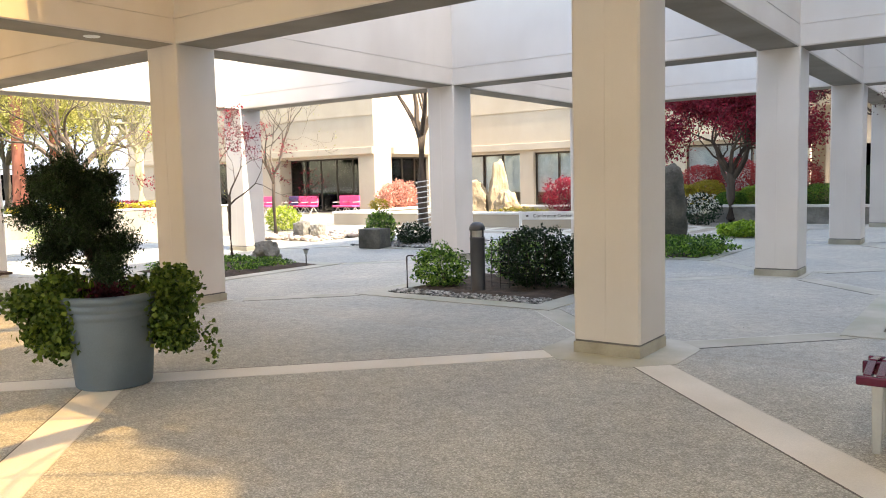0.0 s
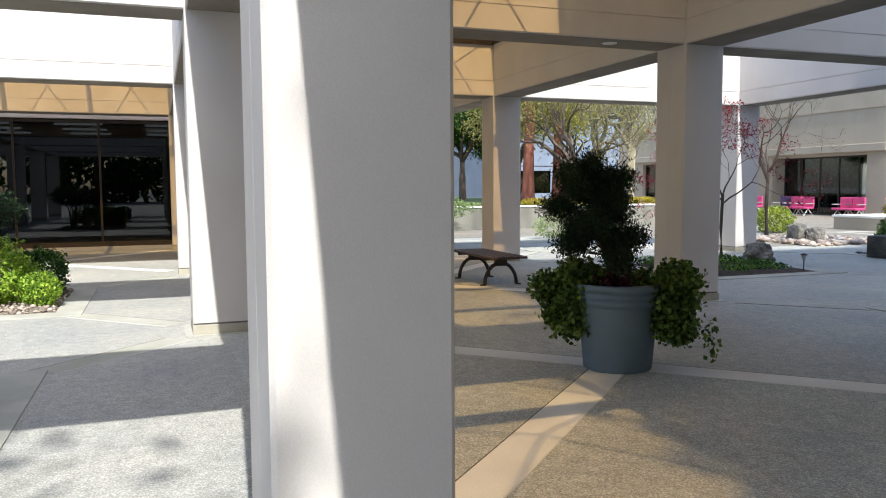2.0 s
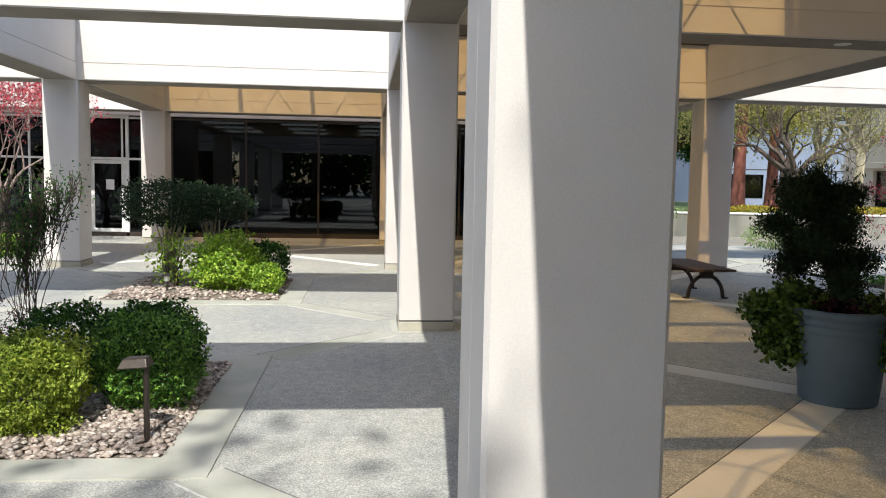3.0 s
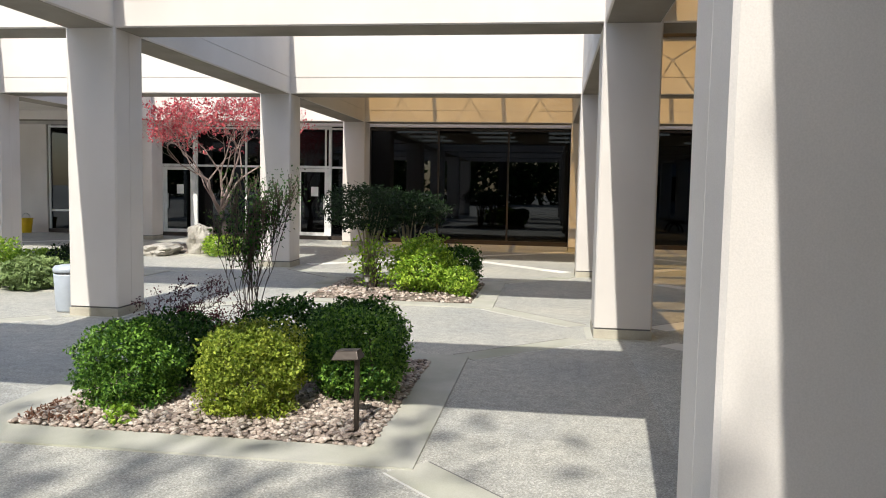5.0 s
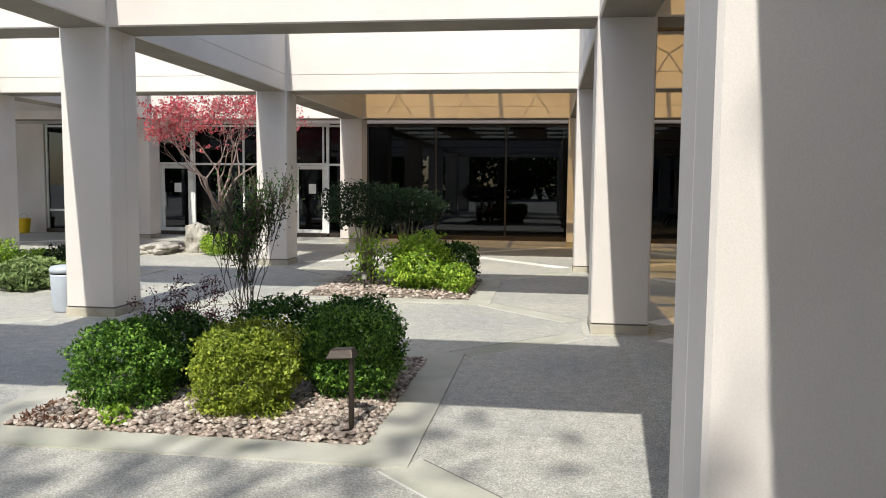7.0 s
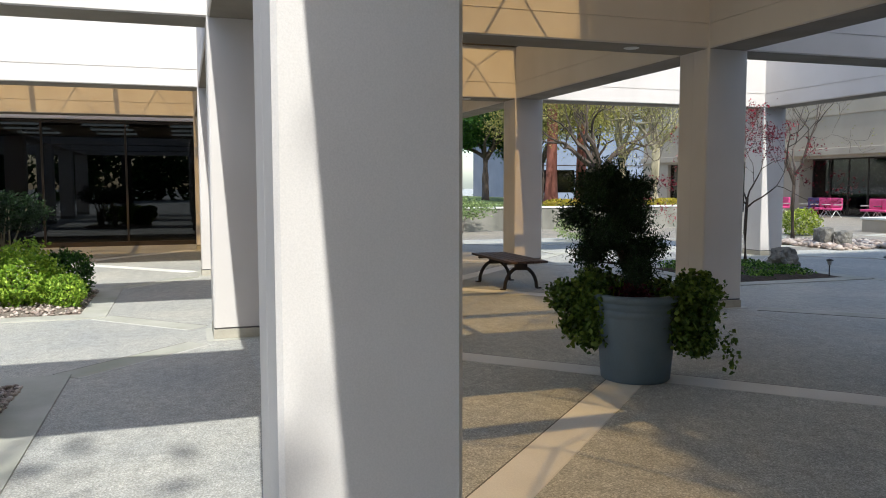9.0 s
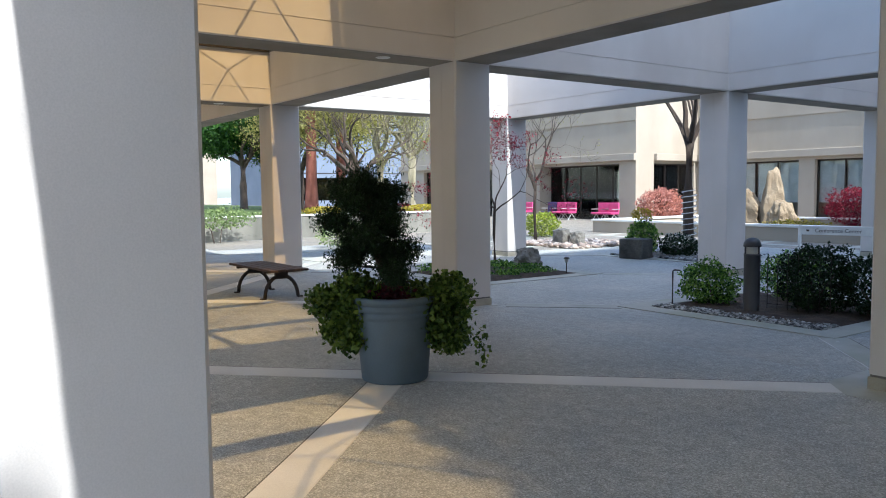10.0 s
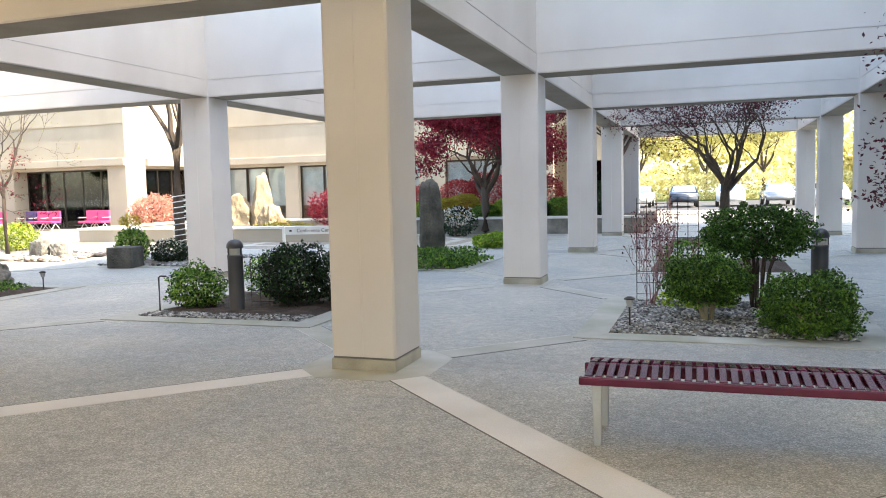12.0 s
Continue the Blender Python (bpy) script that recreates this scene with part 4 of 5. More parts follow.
def trash_bin(x, y):
    ob = thing("trash_bin", x, y, 0.004, "pale blue-grey round litter bin beside a column", "trash bin")
    part("body", lathe(bmesh.new(), [(0.13, 0.0), (0.145, 0.02), (0.165, 0.44), (0.165, 0.46)], 28), BIN_GREY, ob, smooth=True)
    part("band", lathe(bmesh.new(), [(0.155, 0.46), (0.155, 0.48)], 28), DARK_METAL, ob)
    part("lid", lathe(bmesh.new(), [(0.17, 0.48), (0.174, 0.52), (0.155, 0.555), (0.08, 0.57)], 28), BIN_GREY, ob, smooth=True)
    return ob


trash_bin(-6.1, -12.72)
bucket = thing("bucket", GX + 0.6, -22.9, 0.0, "yellow plastic bucket by the storefront", "bucket")
part("body", lathe(bmesh.new(), [(0.15, 0.0), (0.2, 0.42), (0.21, 0.42), (0.21, 0.45), (0.19, 0.45), (0.15, 0.1)], 20), YELLOW, bucket)
v, f = [], []
tube(v, f, [Vector((0.2 * math.cos(a), 0.0, 0.43 + 0.17 * math.sin(a))) for a in np.linspace(0, math.pi, 9)], [0.008] * 9, 5)
raw_part("handle", v, f, STEEL, bucket)


def downlight(x, y):
    ob = thing("downlight", x, y, H - 0.012, "recessed downlight with a pale ring in the beam underside", "ceiling light", "downlights")
    part("ring", lathe(bmesh.new(), [(0.085, 0.0), (0.095, 0.004), (0.095, 0.011)], 24), WHITE_METAL, ob)
    part("lens", lathe(bmesh.new(), [(0.06, -0.004), (0.06, 0.0)], 20), WHITE_METAL, ob)


downlight(-P + 0.04, -1.26)
downlight(-2 * P + 0.04, -1.26)
downlight(0.0, -3.05)

# ---- shrubs in the beds ----
bush("boxwood", -2.37, -9.78, 0.36, 0.32, 0.61, GREEN, "clipped round green boxwood in the gravel bed", 10500, 0.030, 3.0, 0.02, 11)
bush("boxwood", -2.95, -9.72, 0.36, 0.30, 0.56, MID_GREEN, "clipped green boxwood behind another in the gravel bed", 6500, 0.032, 3.0, 0.02, 12)
bush("boxwood", -2.31, -8.89, 0.33, 0.33, 0.63, OLIVE, "clipped yellow-green boxwood in the gravel bed", 10500, 0.030, 3.0, 0.02, 13)
bush("boxwood", -2.92, -8.30, 0.42, 0.36, 0.68, GREEN, "clipped green boxwood beside the path light", 10500, 0.031, 3.0, 0.02, 14)
bush("boxwood", -3.61, -8.49, 0.44, 0.36, 0.65, MID_GREEN, "dark clipped shrub at the back of the gravel bed", 6500, 0.034, 3.0, 0.02, 15)
bush("boxwood", -3.43, -9.04, 0.42, 0.34, 0.63, MID_GREEN, "dark clipped shrub in the middle of the gravel bed", 6500, 0.034, 3.0, 0.02, 16)
tree("barberry", -3.85, -10.0, "low twiggy barberry with dark purple leaves", 0.12, 0.014, 4, 9, 0.30, 0.85, BARK, PURPLE, 0.024, 4, 0.035, 17, rise=0.02, bend=0.5, flat=0.5)
bush("ground_plant", -1.97, -9.62, 0.11, 0.09, 0.14, LIME, "small bright green seedling at the bed edge", 160, 0.045, 2.0, 0.0, 18, stems=2)
tree("upright_huckleberry", -3.82, -9.45, "slender upright shrub with fine dark leaves", 0.35, 0.011, 4, 8, 0.46, 0.30, BARK, MID_GREEN, 0.028, 2, 0.05, 19, rise=0.32, bend=0.35, cut=0.8)
bush("boxwood", -8.73, -8.76, 0.53, 0.45, 0.82, LIME, "bright lime green rounded shrub in a gravel bed", 5000, 0.055, 2.2, 0.02, 21, lumps=0.22)
bush("boxwood", -8.45, -8.18, 0.27, 0.25, 0.47, LIME, "small lime green shrub in a gravel bed", 1300, 0.05, 2.2, 0.02, 22)
bush("boxwood", -9.55, -8.28, 0.36, 0.32, 0.70, MID_GREEN, "dark green rounded shrub in a gravel bed", 3000, 0.05, 2.6, 0.02, 23)
bush("pieris", -8.81, -9.52, 0.39, 0.33, 0.90, LIME, "loose pale green shrub in a gravel bed", 450, 0.06, 2.0, 0.1, 24, stems=9, lumps=0.4)
bush("cloud_shrub", -9.65, -9.81, 0.76, 0.71, 1.60, DEEP, "flat-topped dark shrub on pale bare stems", 5200, 0.05, 2.4, 0.90, 25, stems=14, lumps=0.22, wood=PALE_BARK, thick=0.02)
bush("cloud_shrub", -10.21, -9.22, 0.71, 0.61, 1.50, DEEP, "flat-topped dark shrub behind another one", 4200, 0.05, 2.4, 0.98, 26, stems=10, lumps=0.28, wood=PALE_BARK, thick=0.02)

bush("boxwood", 2.84, 2.60, 0.42, 0.36, 0.74, SHADE_GREEN, "clipped green shrub with bare pale lower stems", 11000, 0.034, 2.6, 0.27, 31, stems=10, lumps=0.2, wood=PALE_BARK, thick=0.026)
bush("boxwood", 3.82, 2.09, 0.42, 0.36, 0.61, SHADE_GREEN, "clipped flat-topped green shrub in grey gravel", 12000, 0.033, 4.0, 0.04, 32, stems=22, lumps=0.2, wood=PALE_BARK, thick=0.01)
bush("viburnum", 3.42, 3.57, 0.59, 0.41, 1.25, MID_GREEN, "tall leggy green shrub in the gravel bed", 10000, 0.04, 2.6, 0.68, 33, stems=20, lumps=0.18)
bush("ground_plant", 2.74, 3.54, 0.49, 0.29, 0.33, LIME, "low lime green foliage in the gravel bed", 900, 0.05, 2.0, 0.0, 34)
tree("dogwood", 2.20, 3.61, "young red-stemmed shrub with bare twigs", 0.16, 0.016, 3, 9, 0.48, 0.42, PURPLE_BARK, PURPLE, 0.035, 1, 0.05, 35, rise=0.3, cut=0.6)
bush("boxwood", -3.81, 2.53, 0.37, 0.34, 0.59, GREEN, "green shrub beside the bollard", 2600, 0.05, 2.4, 0.04, 41, lumps=0.22)
bush("boxwood", -2.54, 2.97, 0.42, 0.42, 0.88, DEEP, "dark green rounded shrub in the mulch bed", 3600, 0.05, 2.4, 0.04, 42)
bush("boxwood", -1.95, 3.20, 0.38, 0.38, 0.76, DEEP, "dark green shrub in the mulch bed", 2600, 0.05, 2.4, 0.04, 43)
bush("boxwood", -3.19, 3.63, 0.50, 0.40, 0.70, GREEN, "green shrub at the back of the mulch bed", 2200, 0.05, 2.4, 0.04, 44)
def wire_panel(x, y, rz, n, top, label):
    ob = thing("wire_fence", x, y, 0.02, label, "fence", rz=rz)
    for a in range(n):
        v, f = [], []
        tube(v, f, [Vector((0.13 * a, 0, 0)), Vector((0.13 * a, 0, top))], [0.005, 0.005], 4)
        raw_part("upright_wire", v, f, DARK_METAL, ob)
    for b in range(int(top / 0.15)):
        v, f = [], []
        tube(v, f, [Vector((0, 0.001, 0.1 + 0.15 * b)), Vector((0.13 * (n - 1), 0.001, 0.1 + 0.15 * b))], [0.004, 0.004], 4)
        raw_part("cross_wire", v, f, DARK_METAL, ob)
    return ob


wire_panel(-3.0, 2.62, 8, 7, 0.75, "low black wire fence panel behind the bollard")
wire_panel(1.95, 4.15, 2, 7, 1.38, "tall black wire plant support in the bed")
v, f = [], []
tube(v, f, [Vector((0, 0, 0)), Vector((0, 0, 0.5)), Vector((0.03, 0, 0.52)), Vector((0.12, 0, 0.52))], [0.012] * 4, 6)
stake = raw_part("plant_stake", v, f, DARK_METAL, None, "black bent metal stake in the bed")
stake.matrix_basis = pose(-4.02, 2.02, 0.0)
tagged(stake, category="stake")

# ground cover and stones in the far beds
bush("ground_cover", -9.37, 2.99, 1.18, 1.03, 0.16, GREEN, "low green ground cover over the bed", 3200, 0.06, 4.0, 0.0, 51, "ground cover", stems=0)
boulder("boulder", -9.46, 4.23, 0.29, 0.24, 0.46, ROCK, "grey angular boulder in a planted bed", 3, 35, sharp=0.5, taper=0.3)
tree("young_maple", -10.11, 3.92, "slender young maple with sparse red leaves", 1.35, 0.032, 4, 4, 0.72, 0.62, BARK, RED, 0.05, 4, 0.10, 53, flat=0.4, rise=0.03, cut=0.45)
tree("court_tree", -15.21, 9.73, "bare spreading court tree with pale new shoots", 1.9, 0.055, 5, 6, 1.5, 0.75, BARK, SPRING, 0.05, 2, 0.15, 152, rise=0.16, cut=0.5)
bush("ground_cover", -2.82, 8.73, 1.23, 1.18, 0.33, GREEN, "low leafy ground cover round an upright stone", 4200, 0.075, 3.0, 0.0, 53, "ground cover", stems=0)
boulder("standing_stone", -2.95, 9.77, 0.29, 0.22, 1.82, DARK_ROCK, "tall upright grey stone in a bed", 8, 20, sharp=0.28, taper=0.25)
bush("grass_mound", -2.48, 13.44, 0.63, 0.49, 0.37, LIME, "soft mound of pale green grass", 1500, 0.10, 2.0, 0.0, 54, "ornamental grass", stems=0)
bush("boxwood", -7.80, -15.18, 0.41, 0.39, 0.77, LIME, "clipped lime green shrub in the bed", 3200, 0.05, 3.0, 0.02, 55)
bush("grass_mound", -7.83, -14.43, 0.49, 0.45, 0.47, SAGE, "loose grey-green grassy plant", 2200, 0.09, 2.0, 0.0, 56, "ornamental grass", stems=0)
bush("boxwood", -9.28, -15.40, 0.88, 0.59, 0.44, LIME, "low lime green planting", 2400, 0.06, 2.4, 0.0, 57)
bush("boxwood", -9.09, -14.49, 0.49, 0.49, 0.59, DEEP, "dark shrub behind lime green ones", 1500, 0.06, 2.4, 0.0, 58)
tree("red_maple", -16.3, -15.2, "japanese maple with sparse pink-red leaves and pale limbs", 1.0, 0.085, 6, 5, 1.05, 0.62, PINK_BARK, BRIGHT_RED, 0.085, 3, 0.13, 59, flat=0.35, rise=0.12, cut=0.27)
boulder("boulder", -14.11, -14.78, 0.25, 0.23, 0.72, PALE_ROCK, "pale upright boulder under the maple", 5)
boulder("boulder", -13.76, -15.51, 0.52, 0.33, 0.30, PALE_ROCK, "low pale boulder under the maple", 6)
bush("boxwood", -13.75, -14.07, 0.48, 0.43, 0.48, LIME, "lime green shrub under the maple", 1400, 0.06, 2.2, 0.0, 60)

# the maple in the shaded bay and a neighbour
tree("purple_maple", 3.24, 14.75, "spreading japanese maple with sparse purple leaves", 1.55, 0.125, 5, 7, 1.12, 0.6, BARK, PURPLE, 0.065, 4, 0.2, 61, flat=0.25, rise=0.06, bend=0.3, cut=0.6)
bed(0, 2, MULCH, "square bed with a spreading maple")
bed(1, 0, MULCH, "square bed with a maple")
tree("purple_maple", 7.79, 3.01, "broad japanese maple with hanging purple leaves", 1.63, 0.115, 5, 6, 1.08, 0.85, BARK, PURPLE, 0.055, 7, 0.16, 64, flat=0.35, rise=-0.02, bend=0.3, cut=0.85, lean=(-0.8, 0.3))
tree("purple_maple", 8.00, 8.52, "spreading japanese maple with purple leaves", 0.86, 0.095, 5, 5, 1.00, 0.75, BARK, PURPLE, 0.08, 6, 0.18, 62, flat=0.4, rise=0.05)
bush("boxwood", 2.59, 8.02, 0.58, 0.48, 0.58, GREEN, "green shrub in a dark mulch bed", 1500, 0.06, 2.2, 0.0, 63)

# ---- the court beyond ----
block = tagged(part("stone_planter", boxes((-0.3, 0.3, -0.25, 0.25, 0, 0.46), bevel=0.02), DARK_ROCK), "dark square stone block planter", "planter")
block.matrix_basis = pose(-9.46, 7.64, 0.004, 0, 0, 8)
bush("euphorbia", -10.01, 8.54, 0.38, 0.35, 0.84, GREEN, "upright green plant with yellow tips", 1500, 0.08, 2.2, 0.0, 71)
bush("euphorbia", -10.11, 8.63, 0.26, 0.25, 1.14, GOLD, "yellow flower heads over green stems", 380, 0.06, 2.2, 0.85, 72)
bush("white_rhododendron", -9.01, 8.61, 0.47, 0.39, 0.54, DEEP, "low dark shrub with white flowers", 1500, 0.07, 2.2, 0.0, 73)
bush("white_flowers", -9.01, 8.57, 0.43, 0.35, 0.57, WHITE_BLOOM, "white flower clusters on a low shrub", 200, 0.06, 2.2, 0.2, 74, "flowers", stems=2)
wrapped = tree("street_tree", -9.65, 9.85, "tall court tree, trunk wrapped in a white spiral guard", 2.8, 0.13, 5, 5, 1.5, 0.5, BARK, SPRING, 0.06, 3, 0.2, 75, rise=0.25)
v, f = [], []
tube(v, f, [Vector((0.18 * math.cos(a), 0.18 * math.sin(a), 0.2 + a * 0.022)) for a in np.linspace(0, 2 * math.pi * 10, 160)], [0.012] * 160, 4)
raw_part("trunk_guard", v, f, WHITE_METAL, wrapped, "white spiral trunk guard")
bush("boxwood", -17.30, 11.95, 0.60, 0.55, 0.85, OLIVE, "round olive green shrub in the court", 1800, 0.08, 2.4, 0.0, 76)
for k, (x, y, h) in enumerate(((-13.9, 9.5, 0.52), (-13.5, 9.2, 0.58), (-13.1, 9.4, 0.5))):
    boulder("stone_post", x, y, 0.19, 0.17, h, ROCK, "short upright stone post in the court", 20 + k, sharp=0.15)
pebbles("court_gravel", (-15.2, -12.4, 8.6, 11.4), 900, 0.09, PEBBLE_WARM, "pale loose stones round the posts", 77)
pebbles("bed_gravel", (-10.45, -7.85, 7.85, 10.4), 900, 0.05, PEBBLE_GREY, "grey gravel round the court tree", 78)

basin = thing("fountain_basin", -18.2, 15.4, 0, "long low concrete fountain basin with a pale cap", "fountain")
for x0, x1, y0, y1 in ((0, 10.8, 0, 0.35), (0, 10.8, 6.2, 6.55), (0, 0.35, 0.35, 6.2), (10.45, 10.8, 0.35, 6.2)):
    part("basin_wall", boxes((x0, x1, y0, y1, 0, 0.42)), CREAM, basin)
    part("cap", boxes((x0 - 0.05, x1 + 0.05, y0 - 0.05, y1 + 0.05, 0.424, 0.5), bevel=0.01), STRIP, basin)
part("basin_floor", boxes((0.35, 10.45, 0.35, 6.2, 0, 0.1)), ROCK, basin)
boulder("boulder", -14.89, 20.27, 0.72, 0.50, 1.50, SAND_ROCK, "large tan fountain boulder in sun", 31, 15, 0.05, taper=0.55)
boulder("boulder", -13.91, 20.54, 0.50, 0.42, 2.29, SAND_ROCK, "tall pale fountain boulder", 32, 40, 0.05, taper=0.6)
boulder("boulder", -13.06, 19.77, 0.54, 0.44, 1.13, SAND_ROCK, "low tan boulder in the fountain", 33, 70, 0.05, taper=0.4)
bush("gold_shrub", -10.43, 16.10, 1.18, 0.49, 0.61, GOLD, "low golden planting by the basin", 1500, 0.08, 2.4, 0.1, 79)

sign = thing("white_sign", -6.56, 9.52, 0.0, "white post and panel direction sign", "sign", rz=14)
part("panel", boxes((0.06, 1.45, -0.03, 0.03, 0.60, 0.79), bevel=0.006), WHITE_METAL, sign)
words = bpy.data.curves.new("lettering", "FONT")
words.body, words.size, words.extrude, words.align_x, words.align_y = "Conference Center", 0.115, 0.002, "CENTER", "CENTER"
words.materials.append(DARK_METAL)
lettering = new("lettering", words)
lettering.parent = sign
lettering.matrix_basis = pose(0.80, -0.033, 0.69, 90, 0, 0)
part("arrow", boxes((0.17, 0.23, -0.034, -0.0305, 0.67, 0.71)), DARK_METAL, sign)
for x in (0.0, 1.45):
    part("post", boxes((x, x + 0.06, -0.035, 0.035, 0, 0.80), bevel=0.006), WHITE_METAL, sign)

for k, (x, y, mat) in enumerate(((-32.0, 23.6, MAGENTA), (-31.3, 23.6, MAGENTA), (-29.2, 23.5, NAVY), (-28.45, 23.5, MAGENTA), (-27.7, 23.5, MAGENTA), (-25.3, 23.4, MAGENTA), (-24.6, 23.4, MAGENTA))):
    ob = thing("lounge_chair", x, y, 0.0, "magenta vinyl outdoor chair on pale legs" if mat is MAGENTA else "dark purple vinyl outdoor chair on pale legs", "chair", "chairs along the court wall")
    part("seat", boxes((-0.34, 0.34, -0.32, 0.30, 0.36, 0.46), bevel=0.03), mat, ob)
    part("backrest", boxes((-0.34, 0.34, 0.22, 0.33, 0.46, 0.95), bevel=0.03), mat, ob)
    for lx in (-0.28, 0.28):
        v, f = [], []
        tube(v, f, [Vector((lx, -0.3, 0)), Vector((lx * 0.9, 0.0, 0.36)), Vector((lx, 0.32, 0))], [0.018] * 3, 5)
        raw_part("leg", v, f, WHITE_METAL, ob)
        part("armrest", boxes((lx * 1.25 - 0.03, lx * 1.25 + 0.03, -0.25, 0.3, 0.6, 0.64), bevel=0.01), STEEL, ob)
bush("pink_azalea", -20.85, 22.65, 1.08, 0.85, 1.65, PINK, "large pink flowering azalea by the wall", 3600, 0.10, 2.2, 0.05, 80)
bush("pink_azalea", -17.54, 24.28, 0.90, 0.70, 1.10, PINK, "pink flowering azalea by the wall", 1600, 0.10, 2.2, 0.05, 81)
bush("red_barberry", -11.00, 21.72, 1.46, 0.87, 1.70, RED, "broad dark red shrub behind the fountain", 3600, 0.10, 2.2, 0.05, 82)
bush("pink_azalea", -10.15, 22.52, 1.35, 0.87, 1.98, PINK, "pink flowering shrub behind the red one", 2400, 0.10, 2.2, 0.4, 83)
bush("boxwood", -9.50, 20.77, 0.87, 0.68, 0.97, GREEN, "green shrub in front of red ones", 1600, 0.09, 2.2, 0.05, 84)

# raised planter with coloured domes
planter = thing("raised_planter", -8.8, 19.2, 0, "long raised planter with a low concrete wall", "planter", kind="structure")
part("wall", boxes((0, 9.6, 0, 0.3, 0, 0.5)), ROCK, planter)
part("cap", boxes((-0.05, 9.65, -0.05, 0.35, 0.504, 0.58), bevel=0.01), STRIP, planter)
part("soil", boxes((0, 9.6, 0.3, 8.0, 0, 0.46)), MULCH, planter)
DOMES = ((-8.0, 20.3, 0.5, 1.05, GOLD), (-7.2, 20.1, 0.55, 1.1, LIME), (-6.3, 20.4, 0.6, 1.25, GOLD), (-5.6, 20.8, 0.6, 1.4, GOLD), (-7.6, 22.0, 0.6, 1.75, CRIMSON), (-6.3, 22.2, 0.75, 1.95, CRIMSON), (-5.2, 22.6, 0.9, 2.2, CRIMSON), (-3.9, 20.6, 0.6, 1.2, LIME), (-3.0, 22.2, 0.8, 2.0, CRIMSON), (-1.9, 20.4, 0.7, 1.2, GREEN), (-0.8, 20.9, 0.8, 1.4, DEEP), (-2.7, 20.1, 0.5, 1.05, DEEP), (-4.6, 20.0, 0.5, 1.0, GREEN), (-1.2, 22.4, 0.8, 1.8, DEEP))
for k, (x, y, r, h, mat) in enumerate(DOMES):
    names = {GOLD: "golden", LIME: "lime green", CRIMSON: "crimson red", GREEN: "green", DEEP: "dark green"}
    bush("dome_shrub", x, y, r, r * 0.9, h, mat, "clipped %s dome shrub in the raised planter" % names[mat], int(7000 * r * r + 1600), 0.06, 2.3, 0.4, 90 + k, lumps=0.05)
bush("white_rhododendron", -5.00, 17.98, 0.63, 0.49, 0.97, DEEP, "dark shrub with white flower heads", 1000, 0.09, 2.2, 0.0, 105)
bush("white_flowers", -5.00, 17.92, 0.60, 0.49, 1.01, WHITE_BLOOM, "white flower heads on a dark shrub", 420, 0.09, 2.2, 0.3, 106, "flowers", stems=2)
tree("red_maple", -4.39, 19.22, "japanese maple with deep red crown and dark trunk", 1.6, 0.14, 5, 8, 1.2, 0.6, BARK, RED, 0.10, 12, 0.26, 107, flat=0.45, rise=0.07)
tree("purple_maple", -0.47, 23.00, "large maple with dark red crown", 2.37, 0.142, 5, 4, 1.42, 0.6, BARK, PURPLE, 0.12, 11, 0.3, 108, flat=0.6, rise=0.1)
pebbles("bed_pebbles", (-4.25, -1.85, -10.35, -7.95), 10500, 0.022, PEBBLE_WARM, "loose warm grey river pebbles in the bed", 120, 0.045)
pebbles("bed_pebbles", (-10.33, -7.97, -10.33, -7.97), 2000, 0.03, PEBBLE_WARM, "loose warm pebbles in the bed", 121, 0.045)
pebbles("bed_pebbles", (1.87, 4.23, 1.87, 4.23), 8800, 0.02, PEBBLE_GREY, "loose grey crushed stone in the bed", 122, 0.045)
pebbles("bed_pebbles", (-4.24, -1.86, 1.86, 2.26), 2600, 0.024, PEBBLE_GREY, "band of pale grey pebbles along the mulch bed", 123, 0.02)

rng = np.random.default_rng(400)
v, f = [], []
spots = rng.normal(size=(700, 3)) * np.array((0.16, 0.13, 0.006)) + np.array((-2.12, -10.12, 0.05))
spots = spots[(spots[:, 0] < -1.88) & (spots[:, 1] > -10.32)]
leaf_cloud(v, f, spots, 0.035, rng, 0.0, 0.45)
tagged(raw_part("bark_chips", v, f, FINE_BARK, None, "loose red-brown bark chips in the bed corner", "stuff"), category="mulch")

# ---- west of the court: retaining wall, lawn and trees ----
lawn = thing("lawn_terrace", -23.0, 1.2, 0, "raised lawn behind a pale concrete retaining wall", "lawn", kind="structure")
part("retaining_wall", boxes((-0.3, 0, 0, 13, -0.1, 0.78)), WALL_CONCRETE, lawn)
part("retaining_wall", boxes((-40, -0.3, -0.3, 0, -0.1, 0.78)), WALL_CONCRETE, lawn)
part("retaining_wall", boxes((-40, -0.3, 12.7, 13, -0.1, 0.78)), WALL_CONCRETE, lawn)
part("wall_cap", boxes((-0.36, 0.04, -0.04, 13.04, 0.784, 0.84), bevel=0.01), STRIP, lawn)
part("turf", boxes((-80, -0.3, 0, 12.7, -0.1, 0.76)), GRASS, lawn)
bush("ivy_clump", -22.13, 2.16, 0.34, 1.27, 1.13, SAGE, "grey-green vine hanging over the retaining wall", 1400, 0.09, 2.4, 0.5, 131, lumps=0.3)
bush("wall_shrub", -17.60, 4.41, 0.59, 0.89, 0.74, SAGE, "loose pale shrub at the foot of the court", 1500, 0.07, 2.2, 0.0, 132)


def raised(ob, z=0.76):
    ob.matrix_basis = pose(0, 0, z) @ ob.matrix_basis
    return ob


